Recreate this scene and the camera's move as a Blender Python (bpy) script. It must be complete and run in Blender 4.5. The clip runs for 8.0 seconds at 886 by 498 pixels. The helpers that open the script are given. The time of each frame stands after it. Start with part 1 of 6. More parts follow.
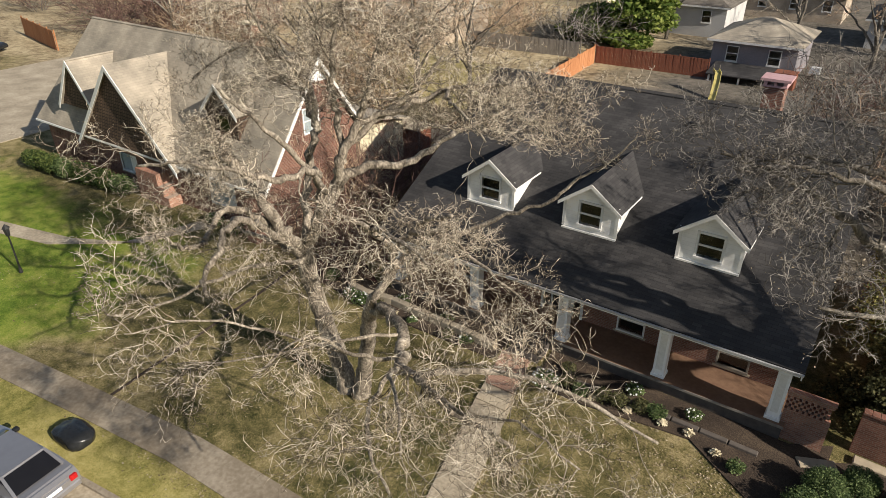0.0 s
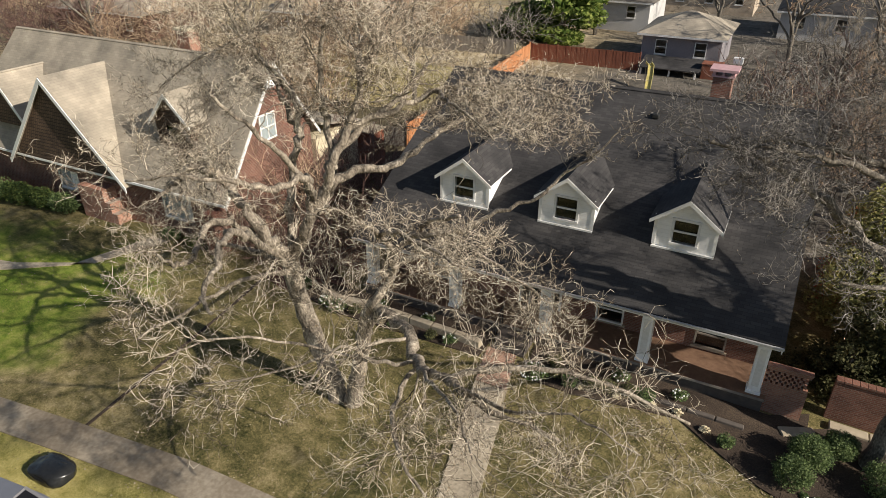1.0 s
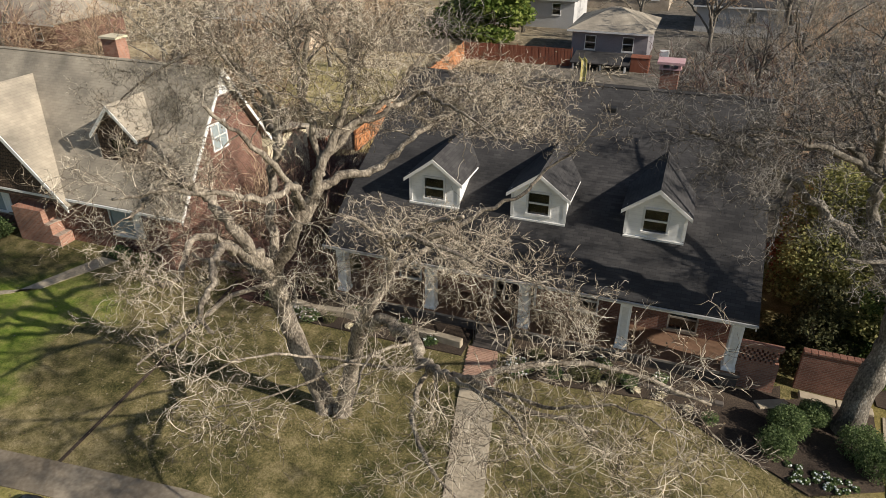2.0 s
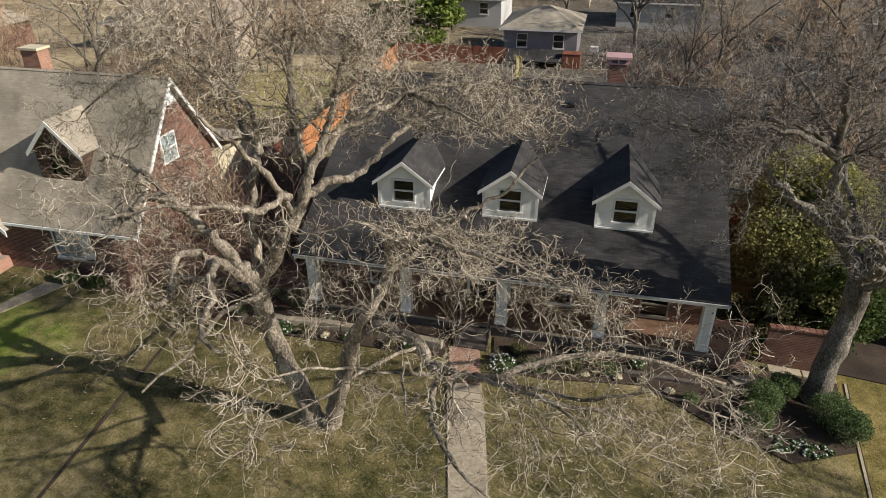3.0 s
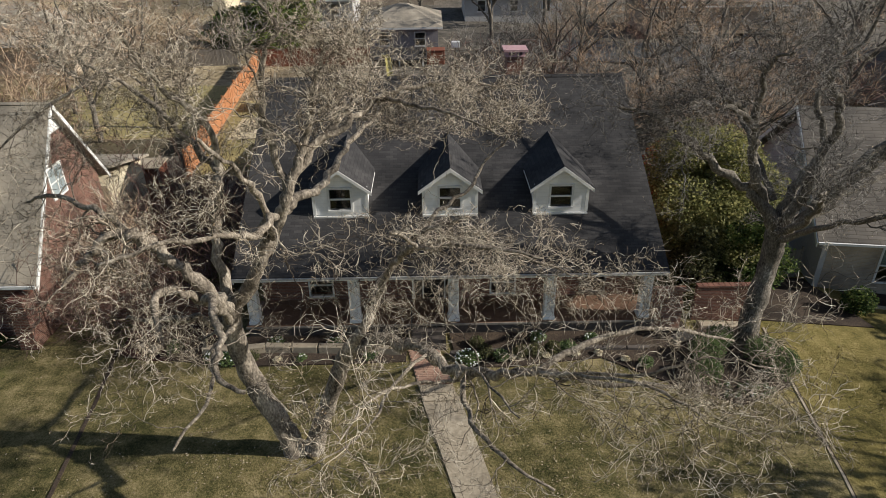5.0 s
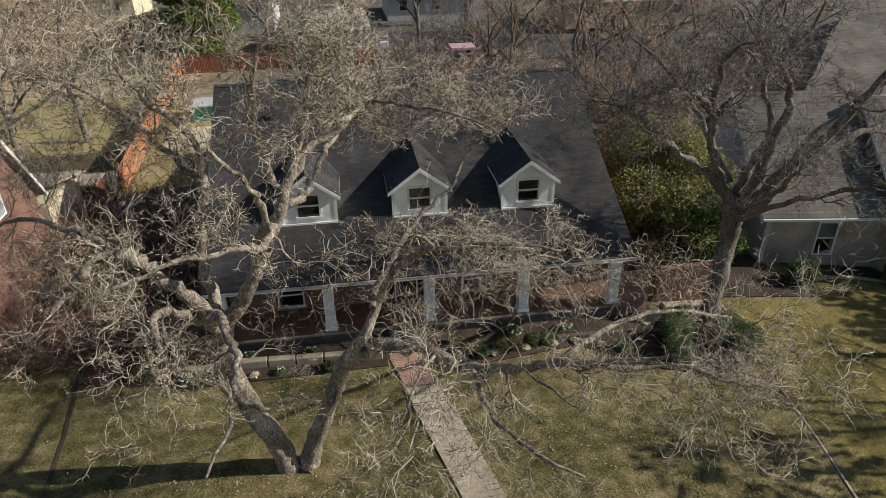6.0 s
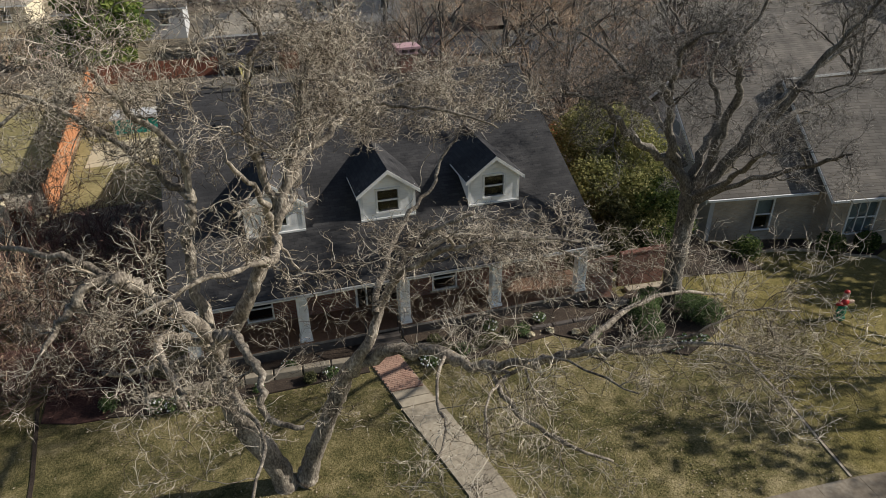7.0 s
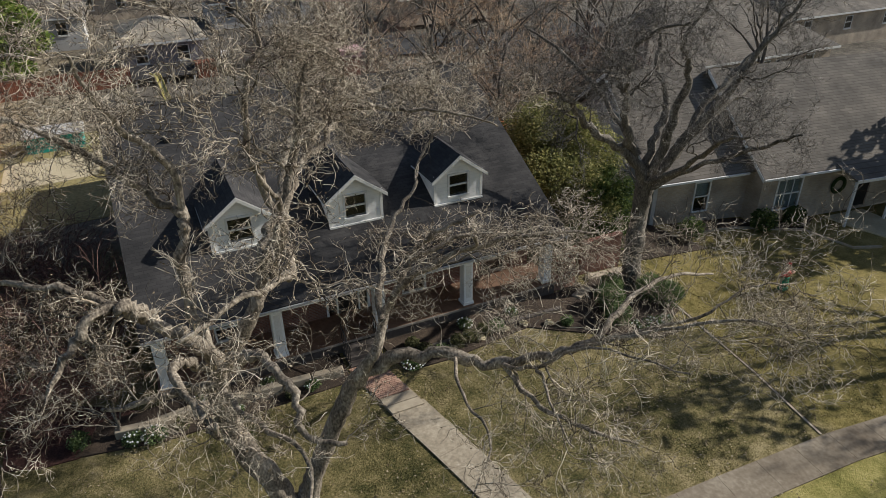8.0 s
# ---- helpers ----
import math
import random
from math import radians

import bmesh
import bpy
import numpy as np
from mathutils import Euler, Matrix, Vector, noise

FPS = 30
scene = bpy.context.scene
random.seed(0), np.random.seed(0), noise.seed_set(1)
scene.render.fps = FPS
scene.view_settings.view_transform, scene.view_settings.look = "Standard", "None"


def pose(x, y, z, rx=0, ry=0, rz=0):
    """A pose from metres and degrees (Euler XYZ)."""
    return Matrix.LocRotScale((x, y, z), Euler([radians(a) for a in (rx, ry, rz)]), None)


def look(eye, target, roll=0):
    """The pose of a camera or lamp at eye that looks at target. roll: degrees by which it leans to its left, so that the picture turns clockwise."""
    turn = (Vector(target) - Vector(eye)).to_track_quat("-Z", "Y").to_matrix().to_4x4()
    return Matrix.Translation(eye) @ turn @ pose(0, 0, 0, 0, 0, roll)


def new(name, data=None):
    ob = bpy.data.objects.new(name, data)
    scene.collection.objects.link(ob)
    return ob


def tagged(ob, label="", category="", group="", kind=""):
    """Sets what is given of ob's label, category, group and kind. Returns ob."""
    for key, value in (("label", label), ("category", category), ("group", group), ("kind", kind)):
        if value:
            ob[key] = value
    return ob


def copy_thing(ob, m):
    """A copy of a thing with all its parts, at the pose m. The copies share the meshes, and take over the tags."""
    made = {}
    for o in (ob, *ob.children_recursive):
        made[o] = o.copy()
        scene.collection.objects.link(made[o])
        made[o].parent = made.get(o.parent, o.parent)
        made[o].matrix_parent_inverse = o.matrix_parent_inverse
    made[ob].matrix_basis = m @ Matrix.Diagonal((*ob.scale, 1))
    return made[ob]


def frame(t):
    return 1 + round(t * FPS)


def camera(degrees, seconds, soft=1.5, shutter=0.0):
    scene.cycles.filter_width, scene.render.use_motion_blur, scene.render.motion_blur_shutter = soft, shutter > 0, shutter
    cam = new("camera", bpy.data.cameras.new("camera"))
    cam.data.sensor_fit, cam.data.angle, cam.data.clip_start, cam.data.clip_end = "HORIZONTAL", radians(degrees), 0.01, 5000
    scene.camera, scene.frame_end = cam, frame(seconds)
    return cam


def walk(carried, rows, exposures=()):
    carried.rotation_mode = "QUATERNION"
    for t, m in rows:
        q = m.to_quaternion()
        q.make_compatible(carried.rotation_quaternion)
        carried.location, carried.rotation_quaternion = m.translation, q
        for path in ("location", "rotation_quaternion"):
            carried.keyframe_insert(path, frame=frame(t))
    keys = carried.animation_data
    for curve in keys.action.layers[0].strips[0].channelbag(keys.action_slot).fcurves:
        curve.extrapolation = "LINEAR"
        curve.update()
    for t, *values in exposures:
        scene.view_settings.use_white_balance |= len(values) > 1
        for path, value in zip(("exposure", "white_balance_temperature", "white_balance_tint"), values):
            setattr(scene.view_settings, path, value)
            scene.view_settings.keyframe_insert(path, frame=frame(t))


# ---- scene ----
cam = camera(67.4, 8.0, soft=0.85)
METRES, EYE, TILT, LEAN, TURN = 16.0, 16.6, -29.0, 0.0, 34.46
EAST, NORTH = 8.29, -20.51
ROWS = [
    (0.0, 0.0, 0.0, 0.0, 0.0, -0.0, -0.0),
    (0.5, -0.0613, 0.0034, 0.0005, -2.82, -0.01, 1.61),
    (1.0, -0.1226, 0.0087, 0.0038, -5.99, -0.13, 3.41),
    (1.5, -0.1815, 0.0188, 0.0099, -9.14, -0.37, 5.17),
    (3.0, -0.3495, 0.0689, 0.0352, -18.53, -1.51, 10.23),
    (3.5, -0.403, 0.091, 0.0472, -21.86, -2.13, 11.96),
    (4.0, -0.4522, 0.1158, 0.0613, -24.97, -2.83, 13.58),
    (4.5, -0.5028, 0.1438, 0.0779, -28.38, -3.73, 15.2),
    (6.0, -0.6485, 0.247, 0.1353, -39.29, -7.08, 19.95),
    (6.5, -0.6935, 0.2916, 0.1584, -43.19, -8.47, 21.42),
    (7.0, -0.735, 0.3389, 0.1837, -47.4, -10.06, 22.94),
    (7.5, -0.7742, 0.3894, 0.211, -51.6, -11.68, 24.26),
    (8.0, -0.811, 0.4418, 0.2415, -56.15, -13.6, 25.53),
]
walk(cam, [(t, pose(EAST, NORTH, EYE, TILT, LEAN, TURN) @ pose(METRES * x, METRES * y, METRES * z, 90 + pitch, roll, yaw)) for t, x, y, z, yaw, pitch, roll in ROWS],
     exposures=[(0.0, 0.47, 6650, 9.0), (3.5, 0.26, 6400, 8.5), (8.0, 0.18, 6150, 8.0)])

# ---- world and sun ----
SUN_EL, SUN_AZ = radians(29.0), math.atan2(-0.13, 1.0)
world = bpy.data.worlds.new("sky_world")
scene.world = world
world.use_nodes = True
wn = world.node_tree
wn.nodes.clear()
sky = wn.nodes.new("ShaderNodeTexSky")
sky.sky_type, sky.sun_disc = "NISHITA", False
sky.sun_elevation, sky.sun_rotation = SUN_EL, math.pi / 2 - SUN_AZ
back = wn.nodes.new("ShaderNodeBackground")
back.inputs["Strength"].default_value = 0.0685
wout = wn.nodes.new("ShaderNodeOutputWorld")
wn.links.new(sky.outputs[0], back.inputs[0])
wn.links.new(back.outputs[0], wout.inputs[0])
sun = new("sun", bpy.data.lights.new("sun", "SUN"))
sun.data.energy, sun.data.angle, sun.data.color = 5.0, radians(0.55), (1.0, 0.92, 0.81)
SUN_DIR = Vector((math.cos(SUN_EL) * math.cos(SUN_AZ), math.cos(SUN_EL) * math.sin(SUN_AZ), math.sin(SUN_EL)))
sun.matrix_world = look(SUN_DIR * 60, (0, 0, 0))


# ---- materials ----
def mat(name, colours, rough=0.85, grain=6.0, stain=0.5, bump=0.0, bump_scale=None, metal=0.0, spread=0.5, island=False, stretch=(1, 1, 1), through_light=0.0):
    """Two-scale noise between colours; bump from the fine one."""
    m = bpy.data.materials.new(name)
    m.use_nodes = True
    nt = m.node_tree
    bs = nt.nodes["Principled BSDF"]
    bs.inputs["Roughness"].default_value, bs.inputs["Metallic"].default_value = rough, metal
    bs.inputs["Specular IOR Level"].default_value = 0.3
    tc = nt.nodes.new("ShaderNodeTexCoord")
    mp = nt.nodes.new("ShaderNodeMapping")
    mp.inputs["Scale"].default_value = stretch
    geo = nt.nodes.new("ShaderNodeNewGeometry")
    nt.links.new(geo.outputs["Position"], mp.inputs[0])
    fine = nt.nodes.new("ShaderNodeTexNoise")
    fine.inputs["Scale"].default_value, fine.inputs["Detail"].default_value = grain, 5.0
    wide = nt.nodes.new("ShaderNodeTexNoise")
    wide.inputs["Scale"].default_value, wide.inputs["Detail"].default_value = stain, 4.0
    nt.links.new(mp.outputs[0], fine.inputs["Vector"])
    nt.links.new(mp.outputs[0], wide.inputs["Vector"])
    mixer = nt.nodes.new("ShaderNodeMath")
    mixer.operation = "MULTIPLY_ADD"
    nt.links.new(fine.outputs[0], mixer.inputs[0])
    mixer.inputs[1].default_value = spread
    part_wide = nt.nodes.new("ShaderNodeMath")
    part_wide.operation = "MULTIPLY"
    part_wide.inputs[1].default_value = 1 - spread
    nt.links.new(wide.outputs[0], part_wide.inputs[0])
    nt.links.new(part_wide.outputs[0], mixer.inputs[2])
    src = mixer.outputs[0]
    if island:
        add = nt.nodes.new("ShaderNodeMath")
        add.operation = "MULTIPLY_ADD"
        nt.links.new(geo.outputs["Random Per Island"], add.inputs[0])
        add.inputs[1].default_value = 0.5
        sub = nt.nodes.new("ShaderNodeMath")
        sub.operation = "SUBTRACT"
        nt.links.new(src, sub.inputs[0])
        sub.inputs[1].default_value = 0.25
        nt.links.new(sub.outputs[0], add.inputs[2])
        src = add.outputs[0]
    ramp = nt.nodes.new("ShaderNodeValToRGB")
    el = ramp.color_ramp.elements
    n = len(colours)
    while len(el) < n:
        el.new(0.5)
    for i, c in enumerate(colours):
        el[i].position = 0.32 + 0.36 * i / max(1, n - 1)
        el[i].color = (*c, 1)
    nt.links.new(src, ramp.inputs[0])
    nt.links.new(ramp.outputs[0], bs.inputs["Base Color"])
    if bump:
        b = nt.nodes.new("ShaderNodeBump")
        b.inputs["Strength"].default_value, b.inputs["Distance"].default_value = bump, 0.03
        bn = fine
        if bump_scale:
            bn = nt.nodes.new("ShaderNodeTexNoise")
            bn.inputs["Scale"].default_value, bn.inputs["Detail"].default_value = bump_scale, 4.0
            nt.links.new(mp.outputs[0], bn.inputs["Vector"])
        nt.links.new(bn.outputs[0], b.inputs["Height"])
        nt.links.new(b.outputs[0], bs.inputs["Normal"])
    if through_light:
        tr = nt.nodes.new("ShaderNodeBsdfTranslucent")
        mx = nt.nodes.new("ShaderNodeMixShader")
        mx.inputs[0].default_value = through_light
        nt.links.new(ramp.outputs[0], tr.inputs[0])
        nt.links.new(bs.outputs[0], mx.inputs[1])
        nt.links.new(tr.outputs[0], mx.inputs[2])
        nt.links.new(mx.outputs[0], nt.nodes["Material Output"].inputs[0])
    return m


def coursed(name, colours, mortar, w, h, gap, kind, rough=0.9, slope=1.0, bump=0.5):
    """Brick or shingle courses. kind: 'wall' uses x+y and z, 'roof_x' and 'roof_y' use x or y and the way up the slope, 'flat' x and y."""
    m = bpy.data.materials.new(name)
    m.use_nodes = True
    nt = m.node_tree
    bs = nt.nodes["Principled BSDF"]
    bs.inputs["Roughness"].default_value = rough
    bs.inputs["Specular IOR Level"].default_value = 0.25
    geo = nt.nodes.new("ShaderNodeNewGeometry")
    sep = nt.nodes.new("ShaderNodeSeparateXYZ")
    nt.links.new(geo.outputs["Position"], sep.inputs[0])
    com = nt.nodes.new("ShaderNodeCombineXYZ")
    up = nt.nodes.new("ShaderNodeMath")
    up.operation = "MULTIPLY"
    up.inputs[1].default_value = slope
    if kind == "flat":
        nt.links.new(sep.outputs["X"], com.inputs[0])
        nt.links.new(sep.outputs["Y"], up.inputs[0])
    else:
        nt.links.new(sep.outputs["Z"], up.inputs[0])
        if kind == "wall":
            add = nt.nodes.new("ShaderNodeMath")
            nt.links.new(sep.outputs["X"], add.inputs[0])
            nt.links.new(sep.outputs["Y"], add.inputs[1])
            nt.links.new(add.outputs[0], com.inputs[0])
        else:
            nt.links.new(sep.outputs["X" if kind == "roof_x" else "Y"], com.inputs[0])
    nt.links.new(up.outputs[0], com.inputs[1])
    br = nt.nodes.new("ShaderNodeTexBrick")
    br.inputs["Scale"].default_value = 1.0
    br.inputs["Brick Width"].default_value, br.inputs["Row Height"].default_value = w, h
    br.inputs["Mortar Size"].default_value, br.inputs["Mortar Smooth"].default_value = gap, 0.3
    br.inputs["Color1"].default_value = (*colours[0], 1)
    br.inputs["Color2"].default_value = (*colours[1], 1)
    br.inputs["Mortar"].default_value = (*mortar, 1)
    nt.links.new(com.outputs[0], br.inputs["Vector"])
    noi = nt.nodes.new("ShaderNodeTexNoise")
    noi.inputs["Scale"].default_value, noi.inputs["Detail"].default_value = 0.6, 6.0
    nt.links.new(geo.outputs["Position"], noi.inputs["Vector"])
    ramp = nt.nodes.new("ShaderNodeValToRGB")
    ramp.color_ramp.elements[0].position, ramp.color_ramp.elements[0].color = 0.3, (0.62, 0.62, 0.62, 1)
    ramp.color_ramp.elements[1].position, ramp.color_ramp.elements[1].color = 0.7, (1.25, 1.22, 1.18, 1)
    nt.links.new(noi.outputs[0], ramp.inputs[0])
    mul = nt.nodes.new("ShaderNodeMixRGB")
    mul.blend_type = "MULTIPLY"
    mul.inputs[0].default_value = 1.0
    nt.links.new(br.outputs["Color"], mul.inputs[1])
    nt.links.new(ramp.outputs[0], mul.inputs[2])
    nt.links.new(mul.outputs[0], bs.inputs["Base Color"])
    b = nt.nodes.new("ShaderNodeBump")
    b.inputs["Strength"].default_value, b.inputs["Distance"].default_value = bump, 0.015
    b.invert = True
    nt.links.new(br.outputs["Fac"], b.inputs["Height"])
    nt.links.new(b.outputs[0], bs.inputs["Normal"])
    return m


def glass(name, tint=(0.75, 0.8, 0.8)):
    m = bpy.data.materials.new(name)
    m.use_nodes = True
    bs = m.node_tree.nodes["Principled BSDF"]
    bs.inputs["Base Color"].default_value = (*tint, 1)
    bs.inputs["Transmission Weight"].default_value, bs.inputs["Roughness"].default_value = 1.0, 0.03
    return m


M_WHITE = mat("white_paint", [(0.74, 0.74, 0.735), (0.84, 0.84, 0.835), (0.90, 0.90, 0.895)], 0.55, 9, 0.8, 0.05)
M_GUTTER = mat("dull_grey_gutter", [(0.34, 0.34, 0.34), (0.46, 0.455, 0.45)], 0.5, 12, 0.7)
M_TRIM = mat("white_trim", [(0.66, 0.65, 0.62), (0.82, 0.81, 0.79)], 0.5, 12, 0.7)
M_SIDING = coursed("white_siding", [(0.86, 0.86, 0.86), (0.90, 0.90, 0.90)], (0.76, 0.76, 0.76), 4.0, 0.16, 0.006, "wall", 0.6, bump=0.25)
M_ROOF = coursed("charcoal_shingles", [(0.040, 0.039, 0.041), (0.060, 0.058, 0.059)], (0.028, 0.027, 0.028), 0.33, 0.14, 0.006, "roof_x", 0.95, 2.15)
M_ROOF_SIDE = coursed("charcoal_shingles_side", [(0.040, 0.039, 0.041), (0.060, 0.058, 0.059)], (0.028, 0.027, 0.028), 0.33, 0.14, 0.006, "roof_y", 0.95, 1.6)
M_TAN_ROOF = coursed("tan_shingles", [(0.31, 0.275, 0.225), (0.36, 0.32, 0.26)], (0.27, 0.235, 0.19), 0.33, 0.16, 0.008, "roof_x", 0.95, 1.4)
M_TAN_SIDE = coursed("tan_shingles_side", [(0.31, 0.275, 0.225), (0.36, 0.32, 0.26)], (0.27, 0.235, 0.19), 0.33, 0.16, 0.008, "roof_y", 0.95, 1.4)
M_BROWN_ROOF = coursed("brown_shingles", [(0.135, 0.122, 0.108), (0.175, 0.158, 0.14)], (0.11, 0.095, 0.08), 0.9, 0.20, 0.02, "roof_x", 0.95, 1.7)
M_BROWN_SIDE = coursed("brown_shingles_side", [(0.135, 0.122, 0.108), (0.175, 0.158, 0.14)], (0.11, 0.095, 0.08), 0.9, 0.20, 0.02, "roof_y", 0.95, 1.7)
M_BRICK = coursed("dark_red_brick", [(0.165, 0.075, 0.055), (0.25, 0.12, 0.088)], (0.25, 0.20, 0.17), 0.215, 0.075, 0.01, "wall")
M_BRICK_L = coursed("mixed_red_brick", [(0.11, 0.042, 0.031), (0.22, 0.10, 0.07)], (0.26, 0.21, 0.175), 0.215, 0.075, 0.01, "wall")
M_BRICK_P = coursed("pale_red_brick", [(0.30, 0.14, 0.095), (0.42, 0.22, 0.155)], (0.36, 0.29, 0.24), 0.215, 0.075, 0.01, "wall")
M_BRICK_T = coursed("tan_brick", [(0.42, 0.34, 0.26), (0.50, 0.42, 0.33)], (0.42, 0.38, 0.33), 0.215, 0.075, 0.01, "wall")
M_PORCH = mat("porch_floor_paint", [(0.14, 0.08, 0.052), (0.23, 0.14, 0.09)], 0.7, 8, 0.8, 0.05)
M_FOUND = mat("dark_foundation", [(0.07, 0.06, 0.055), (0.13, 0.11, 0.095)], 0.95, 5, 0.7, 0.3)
M_CONC = mat("aged_concrete", [(0.21, 0.175, 0.128), (0.35, 0.295, 0.218), (0.50, 0.43, 0.33)], 0.95, 9, 0.6, 0.15)
M_PUBLIC = mat("stained_sidewalk_concrete", [(0.13, 0.10, 0.07), (0.23, 0.19, 0.14), (0.37, 0.32, 0.25)], 0.95, 7, 0.35, 0.15, spread=0.35)
M_STONE = mat("pale_edging_stone", [(0.30, 0.25, 0.185), (0.46, 0.39, 0.29)], 0.95, 5, 1.2, 0.3)
M_PAVER_R = mat("clay_paver_single", [(0.32, 0.185, 0.135), (0.46, 0.30, 0.22)], 0.95, 14, 3.0, 0.2)
M_REDMULCH = mat("reddish_mulch", [(0.03, 0.016, 0.013), (0.075, 0.036, 0.028), (0.13, 0.065, 0.05)], 1.0, 16, 1.1, 0.9)
M_YARD_SHADE = mat("dark_yard_shade", [(0.04, 0.034, 0.02), (0.085, 0.07, 0.04), (0.16, 0.13, 0.075)], 1.0, 10, 0.7, 0.6)
M_MULCH = mat("dark_mulch", [(0.02, 0.014, 0.011), (0.05, 0.036, 0.027), (0.11, 0.08, 0.055)], 1.0, 22, 0.8, 0.9)
M_STRAW = mat("dry_straw_lawn", [(0.15, 0.13, 0.055), (0.29, 0.24, 0.105), (0.42, 0.35, 0.17)], 1.0, 6, 0.25, 0.5, 30)
M_CREAMC = mat("cream_paving", [(0.45, 0.38, 0.25), (0.58, 0.50, 0.34)], 0.95, 6, 0.8, 0.2)
M_TWIG_R = mat("reddish_twigs", [(0.09, 0.05, 0.04), (0.22, 0.135, 0.11)], 0.95, 5, 0.7, island=True)
M_BARK = mat("grey_bark", [(0.04, 0.033, 0.027), (0.15, 0.125, 0.098), (0.31, 0.265, 0.21), (0.60, 0.53, 0.43)], 0.95, 17, 2.2, 1.0, 20, spread=0.55, stretch=(1, 1, 0.55))
M_BARK_D = mat("dark_bark", [(0.035, 0.03, 0.025), (0.10, 0.087, 0.071), (0.19, 0.166, 0.136), (0.46, 0.42, 0.36)], 0.95, 17, 2.2, 1.0, 20, spread=0.55, stretch=(1, 1, 0.55))
M_TWIG = mat("pale_twigs", [(0.16, 0.135, 0.105), (0.38, 0.33, 0.26)], 0.95, 5, 0.7, island=True)
M_TWIG_O = mat("tan_oak_twigs", [(0.045, 0.034, 0.025), (0.145, 0.114, 0.083), (0.42, 0.35, 0.26), (0.78, 0.69, 0.56)], 0.95, 5, 0.7, island=True)
M_TWIG_B = mat("brown_twigs", [(0.16, 0.105, 0.07), (0.36, 0.25, 0.165), (0.60, 0.45, 0.31)], 0.95, 5, 0.7, island=True)
M_TWIG_G = mat("grey_twigs", [(0.04, 0.035, 0.03), (0.10, 0.088, 0.077), (0.42, 0.385, 0.345)], 0.95, 5, 0.7, island=True)
M_LITTER = mat("bleached_fallen_leaves", [(0.13, 0.095, 0.055), (0.25, 0.195, 0.12), (0.42, 0.35, 0.24)], 0.95, 6, 0.7, island=True)
M_DEAD = mat("dead_leaves", [(0.13, 0.09, 0.05), (0.26, 0.20, 0.13), (0.42, 0.35, 0.25)], 0.95, 6, 0.7, island=True)
M_LEAF = mat("evergreen_leaves", [(0.035, 0.06, 0.018), (0.075, 0.115, 0.03), (0.15, 0.18, 0.05)], 0.8, 3, 0.5, island=True, through_light=0.4)
M_LEAF_Y = mat("yellow_green_leaves", [(0.14, 0.15, 0.055), (0.26, 0.26, 0.09), (0.40, 0.37, 0.15)], 0.8, 2, 0.4, island=True, through_light=0.4)
M_LEAF_O = mat("olive_leaves", [(0.05, 0.055, 0.025), (0.10, 0.105, 0.045), (0.18, 0.17, 0.075)], 0.8, 2, 0.4, island=True, through_light=0.4)
M_LEAF_G = mat("bright_green_leaves", [(0.07, 0.115, 0.02), (0.16, 0.22, 0.045), (0.30, 0.34, 0.09)], 0.8, 2, 0.4, island=True, through_light=0.4)
M_BOX = mat("boxwood_leaves", [(0.045, 0.075, 0.028), (0.11, 0.16, 0.055), (0.21, 0.27, 0.11)], 0.7, 4, 0.8, island=True, through_light=0.4)
M_RUST = mat("rusty_leaves", [(0.22, 0.07, 0.035), (0.42, 0.15, 0.06)], 0.9, 4, 0.6, island=True)
M_PETAL = mat("white_petals", [(0.7, 0.7, 0.66), (0.85, 0.85, 0.82)], 0.7, 8, 1)
M_CEDAR = mat("orange_cedar", [(0.36, 0.15, 0.065), (0.50, 0.235, 0.11)], 0.85, 4, 0.6, 0.2, stretch=(1, 1, 0.2))
M_REDWOOD = mat("red_stained_wood", [(0.16, 0.055, 0.035), (0.26, 0.10, 0.06)], 0.85, 4, 0.6, 0.2, stretch=(1, 1, 0.2))
M_GREYWOOD = mat("weathered_wood", [(0.16, 0.14, 0.12), (0.30, 0.265, 0.225)], 0.9, 4, 0.6, 0.2, stretch=(1, 1, 0.2))
M_IRON = mat("black_iron", [(0.015, 0.015, 0.016), (0.03, 0.03, 0.03)], 0.5, 20, 2)
M_DARK = mat("dark_door_paint", [(0.012, 0.012, 0.012), (0.03, 0.027, 0.025)], 0.6, 8, 1)
M_SHUT = mat("grey_blue_paint", [(0.22, 0.26, 0.27), (0.32, 0.36, 0.36)], 0.6, 8, 1)
M_ASPH = mat("asphalt", [(0.045, 0.045, 0.047), (0.075, 0.073, 0.072)], 0.95, 18, 0.4, 0.3)
M_TEAL = mat("teal_tarp", [(0.02, 0.28, 0.24), (0.06, 0.45, 0.38)], 0.5, 5, 0.8)
M_YELLOW = mat("yellow_plastic", [(0.42, 0.36, 0.12), (0.55, 0.48, 0.2)], 0.4, 5, 1)
M_PINK = mat("faded_pink_paint", [(0.44, 0.24, 0.25), (0.58, 0.38, 0.38)], 0.5, 5, 1)
M_GREEN_V = mat("green_vinyl", [(0.01, 0.14, 0.07), (0.02, 0.22, 0.11)], 0.4, 5, 1)
M_RED_V = mat("red_vinyl", [(0.40, 0.02, 0.02), (0.55, 0.04, 0.03)], 0.4, 5, 1)
M_SKIN_V = mat("peach_vinyl", [(0.55, 0.36, 0.26), (0.62, 0.42, 0.3)], 0.5, 5, 1)
M_CAR = mat("silver_car_paint", [(0.36, 0.35, 0.36), (0.42, 0.41, 0.42)], 0.28, 3, 0.6, metal=0.7)
